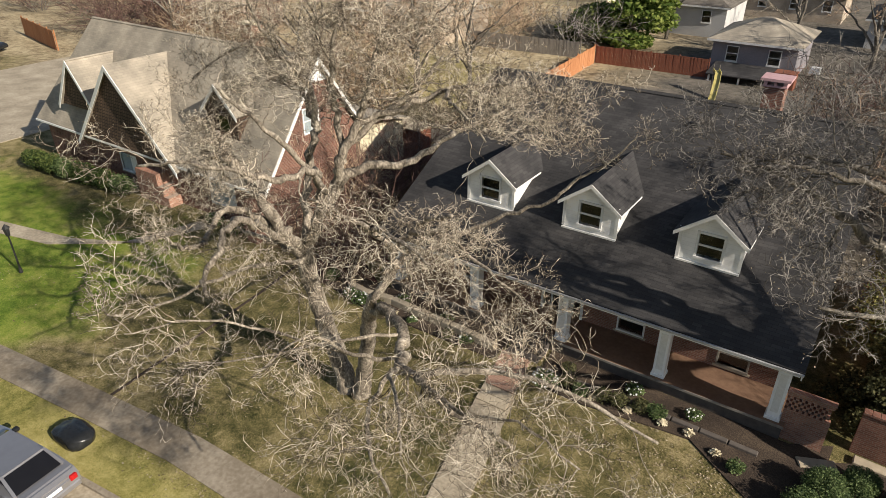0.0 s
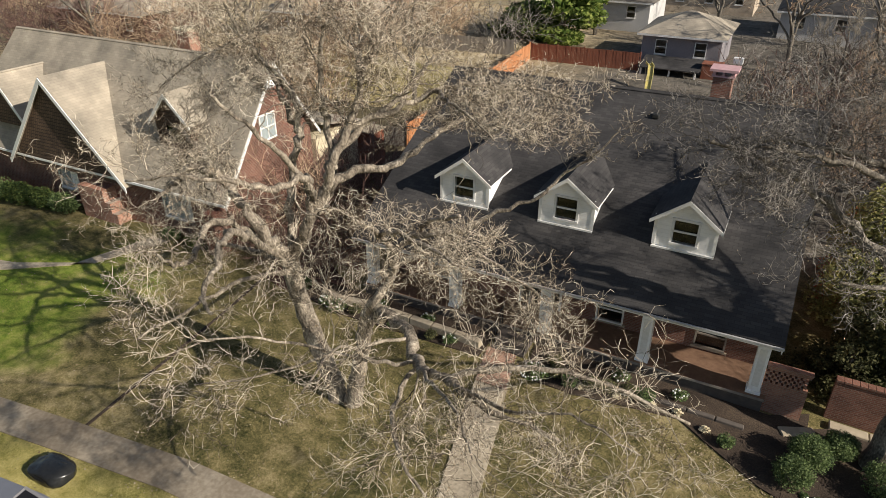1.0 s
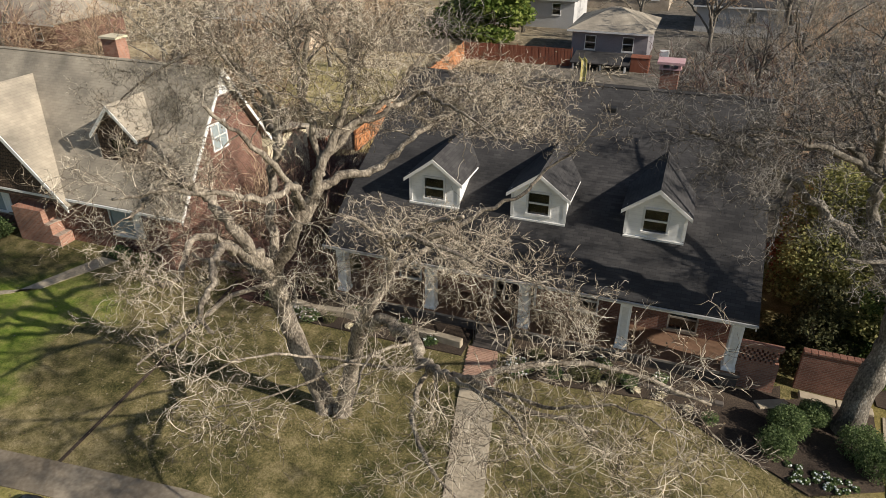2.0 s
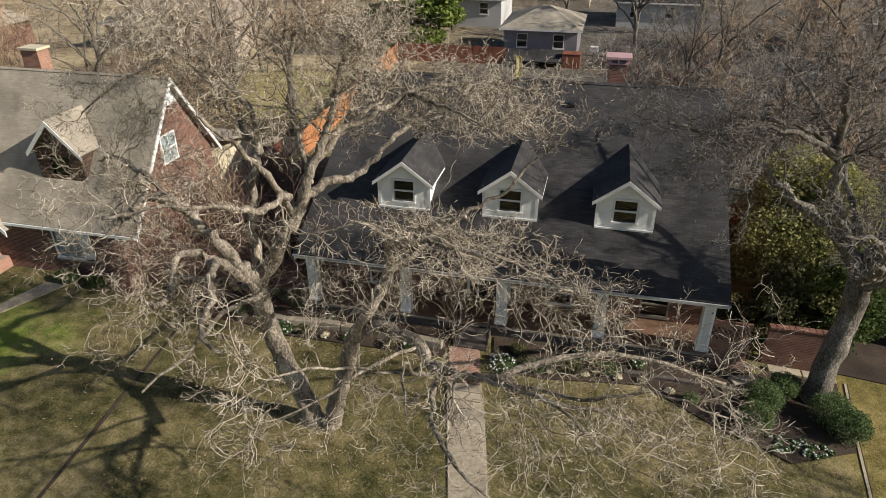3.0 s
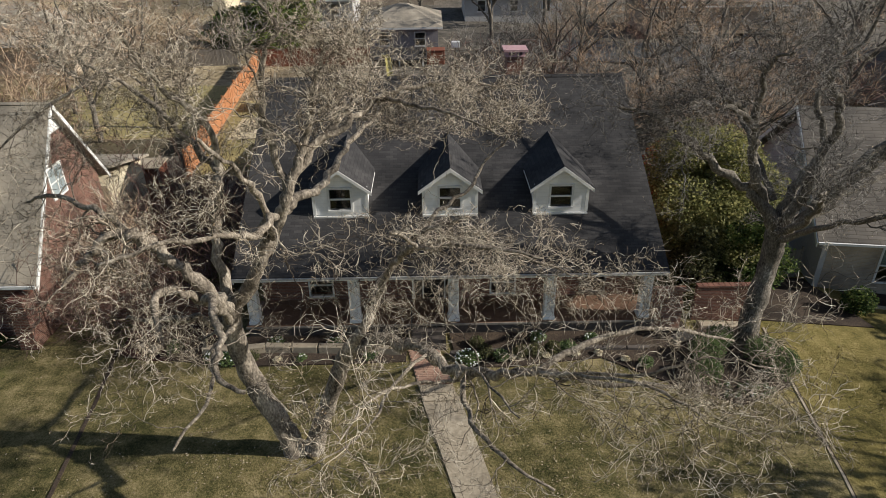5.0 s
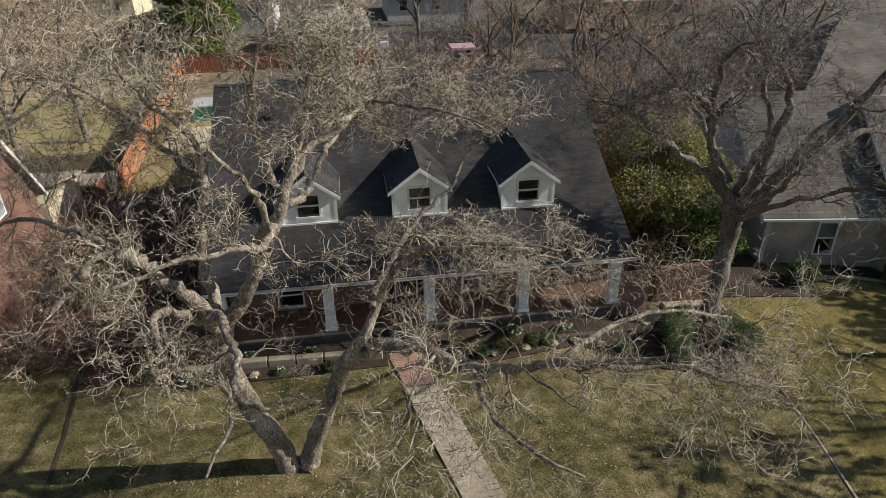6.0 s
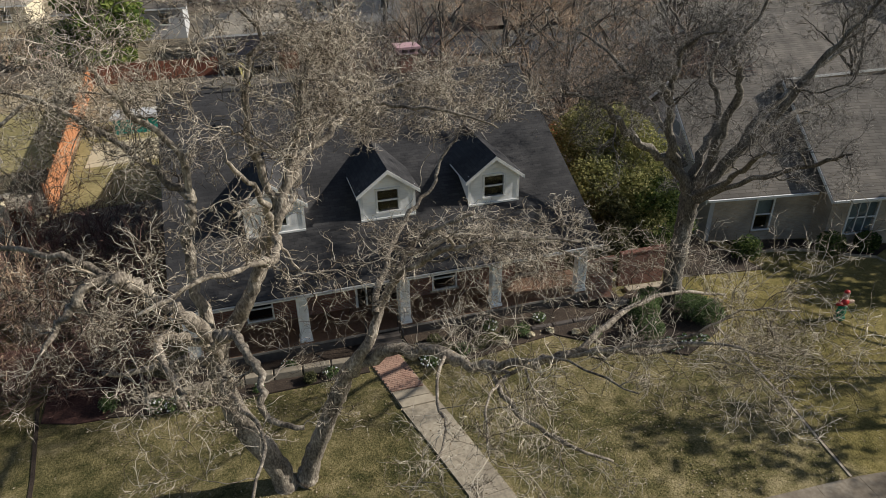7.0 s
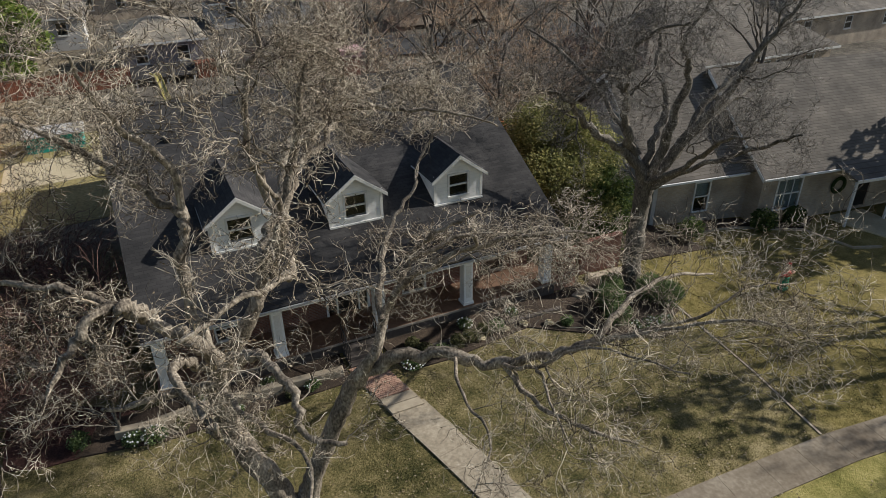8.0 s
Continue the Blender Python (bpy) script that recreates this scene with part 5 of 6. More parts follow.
proto = grown_tree("leafless_tree", "leafless brown-twigged tree behind the houses", (0, 0, 0), 11.0, 41, M_TWIG_B)
proto2 = grown_tree("leafless_tree", "leafless grey-twigged tree behind the houses", (0, 0, 0), 9.0, 57, M_TWIG)
proto.location, proto2.location = (-21.5, 27.0, 0), (9.5, 33.0, -0.2)
spots = [(-25, 24, 1.05), (-36, 22, 1.0), (-30, 31, 1.1), (-30, 38, 1.2), (-42, 30, 1.2), (12, 34, 1.2), (20, 26, 1.2), (28, 22, 1.3), (35, 34, 1.3), (22, 44, 1.3), (6, 52, 1.2), (-2, 60, 1.3),
         (-16, 62, 1.2), (38, 16, 1.2), (30, 56, 1.3), (-48, 44, 1.3), (14, 66, 1.4), (-36, 62, 1.4), (-60, 26, 1.3), (44, 48, 1.4), (16, 18, 0.8), (15, 23, 0.9), (16, 29, 1.0), (24, 40, 1.0), (20, 35, 1.1), (26, 30, 1.1)]
rs = random.Random(5)
for i, (x, y, s) in enumerate(spots):
    copy_thing(proto if i % 2 == 0 else proto2, pose(x, y, -0.2, 0, 0, rs.uniform(0, 360)) @ Matrix.Diagonal((s, s, s, 1)))


# ---- evergreens and shrubs ----
def leaf_mass(rng, blobs, count, size, w=None):
    """Leaves scattered through the shells of several ellipsoids (centre, radii)."""
    w = w or Wood()
    tot = sum(b[1][0] * b[1][1] + b[1][2] * b[1][0] for b in blobs)
    for c, r in blobs:
        n = int(count * (r[0] * r[1] + r[2] * r[0]) / tot)
        for _ in range(n):
            d = rand_dir(rng)
            q = rng.uniform(0.55, 1.04) + 0.12 * noise.noise(Vector(d) * 2.2 + Vector(c))
            w.leaf(Vector((c[0] + d.x * r[0] * q, c[1] + d.y * r[1] * q, c[2] + d.z * r[2] * q)), size * rng.uniform(0.6, 1.3), rng)
    return w


def evergreen(name, label, at, h, rad, seed, material, count=9000, size=0.16, category="tree", low=0.12):
    rng = random.Random(seed)
    t = thing(name, label, category, at=at)
    w = Wood()
    w.tube([Vector((0, 0, -0.2)), Vector((0.05, 0, h * 0.5)), Vector((0, 0.05, h * 0.85))], [rad * 0.09, rad * 0.06, 0.03], 8)
    w.object("trunk", M_BARK, t)
    blobs = []
    for k in range(22):
        f = rng.uniform(low, 0.95)
        rr = rad * (1.0 - 0.55 * (f - low))
        a = rng.uniform(0, 6.28)
        q = rng.uniform(0.2, 0.75)
        blobs.append(((math.cos(a) * rr * q, math.sin(a) * rr * q, h * f), (rr * rng.uniform(0.35, 0.6), rr * rng.uniform(0.35, 0.6), h * rng.uniform(0.10, 0.17))))
    leaf_mass(rng, blobs, count, size).object("crown", material, t, kind="stuff", smooth=False)
    return t


evergreen("holly_tree", "bushy yellow-green evergreen between the houses", (12.4, 6.0, -0.5), 7.2, 4.3, 3, M_LEAF_Y, 62000, 0.075)
evergreen("holly_tree", "dark green evergreen between the houses", (13.6, 3.0, -0.6), 4.2, 2.4, 4, M_LEAF, 16000, 0.08)
evergreen("holly_tree", "dark olive evergreen beside the brick house", (10.9, 2.9, -0.5), 3.6, 1.8, 5, M_LEAF_O, 13000, 0.07)
evergreen("juniper_tree", "tall bright green evergreen behind the cedar fence", (-18.6, 57.0, -0.4), 8.5, 6.0, 6, M_LEAF_G, 16000, 0.28)
evergreen("juniper_tree", "tall dark green evergreen behind the cedar fence", (-23.5, 55.0, -0.4), 4.6, 3.4, 7, M_LEAF, 6000, 0.22)
evergreen("maple_shrub", "rust-red shrub beside the house", (10.9, 9.2, -0.4), 4.8, 1.7, 8, M_RUST, 6000, 0.08, "shrub")


def shrub(name, label, at, r, seed, material, count, size, category="shrub", group=""):
    rng = random.Random(seed)
    t = thing(name, label, category, group, at=at)
    w = Wood()
    for k in range(6):
        a = k * 1.05
        w.tube([Vector((0, 0, -0.1)), Vector((math.cos(a) * r[0] * 0.4, math.sin(a) * r[1] * 0.4, r[2] * 0.8)), Vector((math.cos(a) * r[0] * 0.7, math.sin(a) * r[1] * 0.7, r[2] * 1.3))], [0.03, 0.02, 0.008], 5)
    w.object("stemwork", M_BARK, t, kind="stuff")
    blobs = [((0, 0, r[2]), r)]
    for k in range(7):
        a = rng.uniform(0, 6.28)
        blobs.append(((math.cos(a) * r[0] * 0.5, math.sin(a) * r[1] * 0.5, r[2] * rng.uniform(0.8, 1.4)), (r[0] * 0.5, r[1] * 0.5, r[2] * 0.5)))
    leaf_mass(rng, blobs, count, size).object("foliage", material, t, kind="stuff", smooth=False)
    return t


gz = ground_z
for i, (x, y, r) in enumerate([(9.45, -3.3, 0.62), (9.9, -2.2, 0.7), (12.1, -2.4, 0.75), (12.5, -3.0, 0.72), (10.8, -1.2, 0.55)]):
    shrub("boxwood", "rounded clipped green boxwood in the tree bed", (x, y, gz(x, y)), (r, r, r * 0.85), 60 + i, M_BOX, 7500, 0.032, "shrub", "boxwoods round the tree")
for i, (x, y, r) in enumerate([(-28.6, -1.0, 0.75), (-30.2, -1.2, 0.8), (-31.9, -1.4, 0.85), (-33.6, -1.5, 0.85), (-35.3, -1.6, 0.8), (-37.0, -1.8, 0.8), (-20.6, -0.6, 0.42), (-18.9, -0.6, 0.4)]):
    shrub("hedge_bush", "green hedge bush along the brick wall", (x, y, gz(x, y)), (r * 1.5, r * 0.9, r * 0.78), 80 + i, M_LEAF if i % 3 else M_BOX, 4200, 0.06, "shrub", "hedge along the neighbouring wall")
for i, (x, y, r) in enumerate([(18.2, 1.6, 0.8), (23.0, 1.0, 0.8), (25.2, 0.8, 0.7)]):
    shrub("hedge_bush", "dark green bush before the tan brick wall", (x, y, gz(x, y) - 0.1), (r, r * 0.8, r * 0.9), 95 + i, M_LEAF, 2600, 0.07)


# unseen trees added east of the lawn to cast shade across it
for x, y, s_, r in ((31.0, -9.5, 1.25, 40), (34.0, -15.5, 1.3, 260)):
    copy_thing(proto, pose(x, y, gz(x, y) - 0.1, 0, 0, r) @ Matrix.Diagonal((s_, s_, s_, 1)))
evergreen("shade_oak", "unseen broad evergreen oak added to shade the ranch house lawn", (38.0, -2.6, -1.0), 10.5, 5.5, 31, M_LEAF, 7000, 0.3)
evergreen("shade_oak", "unseen high-crowned evergreen oak added to shade the lawns", (25.8, -11.4, -1.0), 12.0, 2.3, 35, M_LEAF, 420, 0.22, low=0.62)
evergreen("shade_oak", "unseen broad evergreen oak added by the street for its shade", (31.0, -16.0, -1.0), 9.5, 4.2, 33, M_LEAF, 4200, 0.3)
# brush between and behind the gardens
def brush(label, seed, twig_m, r=1.7, h=3.2):
    rng = random.Random(seed)
    t = thing("brush", label, "shrub", "brush in the back gardens")
    stems, twigs = Wood(), Wood()
    for k in range(11):
        a = k * 2.4
        d = Vector((math.cos(a) * rng.uniform(0.2, 0.9), math.sin(a) * rng.uniform(0.2, 0.9), 1.0)).normalized()
        grow(stems, twigs, rng, Vector((math.cos(a) * 0.3, math.sin(a) * 0.3, -0.2)), d, h * rng.uniform(0.7, 1.2), 0.03, 1, dict(OAK, levels=3, kids=(7, 7), lift=0.05, knot=0.7, thin=0.015, gnarl=0.35))
    stems.object("stemwork", M_BARK_D, t, kind="stuff")
    twigs.object("crown", twig_m, t, kind="stuff")
    return t


thickets = [brush("leafless brown thicket in a back garden", 301, M_TWIG_B), brush("leafless grey thicket in a back garden", 302, M_TWIG_G), brush("leafless reddish thicket in a back garden", 303, M_TWIG_R)]
for q, (x, y) in zip(thickets, ((-14.6, 3.0), (9.0, 21.0), (-15.2, 6.4))):
    q.location = (x, y, -0.05)
for i in range(54):
    x, y = (rs.uniform(-40, 44), rs.uniform(18, 62)) if i < 34 else (rs.uniform(-6, 30), rs.uniform(15, 34))
    if (-19 < x < -7 and y < 41) or (-10 < x < 4.5 and y > 17):
        continue
    k = rs.uniform(0.7, 1.5)
    copy_thing(thickets[(0, 1, 1, 0, 2)[i % 5]], pose(x, y, -0.1, 0, 0, rs.uniform(0, 360)) @ Matrix.Diagonal((k * 1.25, k * 1.25, k, 1)))
for i, (x, y, k) in enumerate(((-13.6, 8.8, 0.9), (-12.2, 4.6, 0.8), (-12.6, 11.5, 0.7), (-15.4, 10.4, 1.0), (-12.0, 1.6, 0.7), (-16.2, 1.0, 0.8), (-11.6, 8.0, 0.8), (-13.0, 0.2, 0.55), (-14.6, 0.4, 0.6), (-17.6, 0.6, 0.6), (-10.8, 2.6, 0.9), (-10.4, 5.4, 0.8))):
    copy_thing(thickets[2], pose(x, y, -0.1, 0, 0, rs.uniform(0, 360)) @ Matrix.Diagonal((k * 1.1, k * 1.1, k, 1)))


for x, y, k, q in ((-58.0, 27.0, 1.3, 0), (-64.0, 29.0, 1.5, 2), (-70.0, 31.0, 1.4, 2), (-76.0, 27.5, 1.5, 2), (-82.0, 33.0, 1.7, 0), (-90.0, 36.0, 1.8, 2), (-68.0, 24.0, 1.2, 2), (-55.0, 34.0, 1.5, 0), (-98.0, 30.0, 1.7, 2), (-49.0, 26.0, 1.2, 0)):
    copy_thing(thickets[q], pose(x, y, -0.1, 0, 0, rs.uniform(0, 360)) @ Matrix.Diagonal((k * 1.3, k * 1.3, k, 1)))


# ---- fences and back gardens ----
def board_fence(label, a, b, h, material, board=0.14, group=""):
    """A board fence from a to b (plan points): posts, rails and single boards."""
    f = thing("board_fence", label, "fence", group)
    a, b = Vector((*a, 0)), Vector((*b, 0))
    d = (b - a).normalized()
    n = int((b - a).length / board)
    side = Vector((-d.y, d.x, 0))
    ang = math.atan2(d.y, d.x)
    bm = boxes((0.004, board - 0.008, -0.012, 0.012, 0.0, h))
    me = bpy.data.meshes.new("board")
    bm.to_mesh(me)
    bm.free()
    me.materials.append(material)
    rng = random.Random(n)
    many = n > 150
    joined = bmesh.new() if many else None
    for k in range(n):
        p = a + d * board * k
        z = gz(p.x, p.y) - 0.05 + rng.uniform(-0.02, 0.02)
        m = pose(p.x, p.y, z, rng.uniform(-0.6, 0.6), 0, math.degrees(ang))
        if many:
            joined.from_mesh(me)
            joined.verts.ensure_lookup_table()
            for v in joined.verts[-8:]:
                v.co = m @ v.co
        else:
            o = new("board", me)
            o.parent = f
            o.matrix_basis = m
    if many:
        tagged(part("boarding", joined, material, f), kind="stuff")
    for zz in (0.35, h - 0.35):
        p, q = a + side * 0.04, b + side * 0.04
        part("rail", beam((p.x, p.y, gz(p.x, p.y) + zz), (q.x, q.y, gz(q.x, q.y) + zz), 0.05, 0.09), material, f)
    m = int((b - a).length / 2.4)
    for k in range(m + 1):
        p = a.lerp(b, k / max(1, m)) + side * 0.11
        z = gz(p.x, p.y)
        part("post", boxes((p.x - 0.05, p.x + 0.05, p.y - 0.05, p.y + 0.05, z - 0.3, z + h + 0.05)), material, f)
    return f


board_fence("sunlit orange cedar board fence beside back lawn", (-16.4, 17.2), (-18.3, 46.0), 1.85, M_CEDAR)
board_fence("orange-red stained board fence behind back garden", (-18.3, 46.2), (-7.0, 46.6), 1.8, M_REDWOOD)
board_fence("dark weathered board fence between the houses", (-21.5, 16.4), (-16.6, 17.2), 1.5, M_GREYWOOD)
board_fence("grey weathered board fence of far garden", (-34.0, 46.0), (-20.5, 47.2), 1.7, M_GREYWOOD)
board_fence("dark weathered board fence between two houses", (13.4, 4.6), (17.0, 4.6), 1.6, M_GREYWOOD)
# shade between the two houses, laid as a sheet of dark colour
strip("shade_sheet", [(13.2, 4.4), (17.2, 4.4)], [(13.2, 0.75), (18.4, 0.4)], 0.1, 0.05, M_MULCH, "dark sheet standing in for the shade between the houses", "flower bed", "structure")
board_fence("sunlit orange board fence far to the west", (-82.0, 20.0), (-70.0, 17.5), 2.2, M_CEDAR)
strip("back_lawn", [(-16.2, 17.0), (-17.2, 34.0)], [(-8.6, 17.6), (-8.2, 34.0)], 0.04, 0.035, M_STRAW, "dry golden back lawn", "lawn", "structure")
strip("back_lawn", [(-40, 24.0), (-44, 40.0)], [(-17.3, 25.0), (-18.2, 39.0)], 0.04, 0.035, M_STRAW, "dry golden back lawn of the neighbour", "lawn", "structure")
# dark sheet: the shade behind the gabled house is put into its colour
strip("yard_shade", [(-24.0, 14.0), (-28.0, 23.9)], [(-16.7, 14.2), (-17.1, 24.9)], 0.04, 0.03, M_YARD_SHADE, "dark sheet standing in for the shade behind the gabled house", "yard", "structure")
strip("back_patio", [(-15.8, 24.0), (-15.9, 29.0)], [(-10.2, 24.5), (-10.0, 29.2)], 0.05, 0.05, M_CREAMC, "pale cream patio slabs", "patio", "structure")
strip("alley", [(-2.0, 47.0), (14.0, 49.0), (40.0, 46.0), (90, 44)], [(-2.0, 58.0), (14.0, 60.0), (40.0, 56.0), (90, 54)], 0.05, 0.04, M_ASPH, "grey asphalt back street", "road", "structure")

shed = thing("garden_shed", "low teal painted shed with pale flat roof", "shed")
part("wall", boxes((-14.6, -11.0, 30.6, 32.6, -0.1, 1.15)), M_TEAL, shed)
part("roof", boxes((-14.8, -10.8, 30.4, 32.9, 1.152, 1.27), bevel=0.02), M_PALE, shed)


def small_house(label, x0, x1, y0, y1, z1, zr, wall_m, roof_m, roof_s, windows=2, z0=-0.4):
    """A hipped house with walls, four roof slopes, eaves and windows on its south side."""
    h = thing("small_house", label, "house")
    part("wall", wall_x(x0, x1, y0, y0 + 0.2, z0, z1, [(x0 + (x1 - x0) * (k + 0.5) / windows - 0.5, x0 + (x1 - x0) * (k + 0.5) / windows + 0.5, z1 - 1.9, z1 - 0.6) for k in range(windows)]), wall_m, h)
    part("side_wall", boxes((x0, x0 + 0.2, y0 + 0.201, y1, z0, z1)), wall_m, h)
    part("side_wall", boxes((x1 - 0.2, x1, y0 + 0.201, y1, z0, z1)), wall_m, h)
    part("rear_wall", boxes((x0 + 0.201, x1 - 0.201, y1 - 0.2, y1, z0, z1)), wall_m, h)
    for k in range(windows):
        cx = x0 + (x1 - x0) * (k + 0.5) / windows
        window_parts(part("window", boxes((cx - 0.6, cx + 0.6, y0 - 0.08, y0 - 0.002, z1 - 2.06, z1 - 1.975)), M_TRIM, h), cx - 0.5, cx + 0.5, y0, z1 - 1.9, z1 - 0.6, 1, 2)
    o = 0.5
    a, b, c, d = (x0 - o, y0 - o, z1), (x1 + o, y0 - o, z1), (x1 + o, y1 + o, z1), (x0 - o, y1 + o, z1)
    cy = (y0 + y1) / 2
    inset = min((x1 - x0) / 2 + o - 0.3, (y1 - y0) / 2 + o)
    r, s = (x0 - o + inset, cy, zr), (x1 + o - inset, cy, zr)
    part("front_roof", sheet([a, b, s, r], 0.12), roof_m, h)
    part("back_roof", sheet([c, d, r, s], 0.12), roof_m, h)
    part("hip_roof", sheet([b, c, s], 0.12), roof_s, h)
    part("hip_roof", sheet([d, a, r], 0.12), roof_s, h)
    part("fascia", boxes((x0 - o, x1 + o, y0 - o - 0.05, y0 - o - 0.003, z1 - 0.2, z1 - 0.02)), M_TRIM, h)
    return h


bh = small_house("mauve-grey house with weathered tan hip roof", -7.5, 0.1, 49.0, 58.0, 3.3, 5.0, M_MAUVE, M_TAN_ROOF, M_TAN_SIDE, 2)
lean = part("lean_to_roof", sheet([(-6.9, 48.9, 1.2), (-1.2, 48.9, 1.2), (-1.2, 45.4, 0.75), (-6.9, 45.4, 0.75)], 0.1), M_ROOF, bh, "dark lean-to roof on posts")
for x in (-6.6, -3.9, -1.5):
    part("lean_to_post", boxes((x - 0.08, x + 0.08, 45.6, 45.76, -0.4, 0.69)), M_TRIM, lean)
small_house("grey-blue house with low brown roof", -24.0, -10.5, 66.0, 76.0, 3.6, 6.0, M_PALE, M_BROWN_ROOF, M_BROWN_SIDE, 3)
small_house("dark house beyond the back street", 4.0, 17.0, 70.0, 80.0, 3.2, 5.8, M_PALE, M_ROOF, M_ROOF_SIDE, 3)
small_house("brick house with grey roof far behind", -12.0, 0.0, 84.0, 93.0, 3.4, 6.2, M_BRICK_T, M_BROWN_ROOF, M_BROWN_SIDE, 3)
small_house("brick house with grey-brown roof behind the ranch house", 30.0, 52.0, 20.0, 32.0, 2.6, 6.6, M_BRICK_T, M_BROWN_ROOF, M_BROWN_SIDE, 4, -1.2)
small_house("low tan brick house far behind", 26.0, 44.0, 62.0, 72.0, 3.0, 6.0, M_BRICK_T, M_BROWN_ROOF, M_BROWN_SIDE, 3)
small_house("low tan house behind the gabled house", -52.0, -36.0, 44.0, 54.0, 3.0, 6.2, M_BRICK_T, M_TAN_ROOF, M_TAN_SIDE, 3)
small_house("red brick house far to the west", -78.0, -62.0, 34.0, 44.0, 3.0, 6.4, M_BRICK_L, M_TAN_ROOF, M_TAN_SIDE, 3)
small_house("pale house far behind", -44.0, -30.0, 78.0, 88.0, 3.2, 6.2, M_CREAM, M_TAN_ROOF, M_TAN_SIDE, 3)
small_house("tan brick house far to the north east", 58.0, 78.0, 30.0, 42.0, 2.8, 6.4, M_BRICK_T, M_BROWN_ROOF, M_BROWN_SIDE, 3, -1.2)

# brick chimney behind the main ridge
ch = part("chimney", boxes((3.3, 4.2, 12.9, 13.8, 4.5, 8.35), bevel=0.015), M_BRICK, house, "dark brick chimney behind the ridge")
part("chimney_cap", boxes((3.22, 4.28, 12.82, 13.88, 8.352, 8.42), (3.1, 4.4, 12.75, 13.95, 8.62, 8.74), (3.25, 3.4, 12.85, 13.85, 8.42, 8.62), (4.1, 4.25, 12.85, 13.85, 8.42, 8.62), (3.7, 3.8, 12.85, 13.85, 8.42, 8.62)), M_PINK, ch, "faded pink cap with open sides")
for x, y in ((-6.2, 7.0), (1.8, 7.6)):
    part("roof_vent", boxes((x - 0.16, x + 0.16, y - 0.16, y + 0.16, roof_z(y) - 0.05, roof_z(y) + 0.16), bevel=0.04), M_IRON, house)

# low shed between the gabled house and the cedar fence
shed = thing("garden_shed", "low brown board shed with a pale flat roof", "shed", at=(-18.8, 12.7, 0))
for x in (0.0, 2.32):
    part("post", boxes((x, x + 0.1, 0.0, 0.1, -0.1, 2.42)), M_GREYWOOD, shed)
for k in range(15):
    x = 0.105 + 0.1475 * k
    part("board", boxes((x, x + 0.135, 0.02, 0.05, 0.0, 2.3)), M_REDWOOD, shed)
for x in (0.0, 2.38):
    part("side_wall", boxes((x, x + 0.04, 0.104, 1.3, 0.0, 2.36)), M_REDWOOD, shed)
part("back_wall", boxes((0.044, 2.376, 1.26, 1.3, 0.0, 2.36)), M_REDWOOD, shed)
part("roof", boxes((-0.15, 2.55, -0.2, 1.45, 2.424, 2.5), bevel=0.01), M_STONE, shed, "pale flat roof")

# play slide
slide = thing("play_slide", "yellow plastic garden slide with a ladder", "slide", at=(-5.2, 41.8, -0.15))
chute = bmesh.new()
prof = [(0.0, 0.0, 2.1), (0.35, -0.5, 1.95), (0.5, -1.2, 1.3), (0.6, -2.0, 0.6), (0.7, -2.6, 0.3), (0.75, -3.2, 0.28)]
for p, q in zip(prof, prof[1:]):
    beam(p, q, 0.5, 0.05, chute)
    for s in (-0.25, 0.25):
        beam((p[0] + s, p[1], p[2] + 0.09), (q[0] + s, q[1], q[2] + 0.09), 0.05, 0.2, chute)
part("chute", chute, M_YELLOW, slide)
lad = bmesh.new()
for s in (-0.25, 0.25):
    beam((s, 0.6, 0), (s, 0.05, 2.6), 0.05, 0.05, lad)
for k in range(7):
    z = 0.25 + k * 0.3
    beam((-0.25, 0.6 - z * 0.21, z), (0.25, 0.6 - z * 0.21, z), 0.04, 0.04, lad)
part("ladder", lad, M_GREYWOOD, slide)

# things by the back street
crate = thing("storage_bin", "rust-red storage bin by back street", "bin", at=(-0.2, 47.0, -0.35))
part("body", boxes((-0.9, 0.9, -0.7, 0.7, 0, 1.7), bevel=0.05), M_REDWOOD, crate)
part("lid", boxes((-0.95, 0.95, -0.75, 0.75, 1.702, 1.8), bevel=0.03), M_REDWOOD, crate)
box2 = thing("utility_box", "white utility box on a post", "utility box", at=(1.9, 48.0, -0.35))
part("post", round_bar((0, 0, 0), (0, 0, 1.7), 0.06, 0.06), M_GREYWOOD, box2)
part("body", boxes((-0.45, 0.45, -0.3, 0.3, 1.7, 2.3), bevel=0.05), M_WHITE, box2)

# overhead wire
for i, (p, q) in enumerate([((-60, 62, 8.6), (70, 66, 9.0)), ((-60, 63, 9.4), (70, 67, 9.8))]):
    wire = Wood()
    pts = [Vector(p).lerp(Vector(q), k / 24) - Vector((0, 0, 1.6 * (1 - (k / 12 - 1) ** 2))) for k in range(25)]
    wire.tube(pts, [0.022] * 25, 5)
    tagged(wire.object("overhead_wire", M_GREYWOOD), "thin overhead power line behind the houses", "wire")


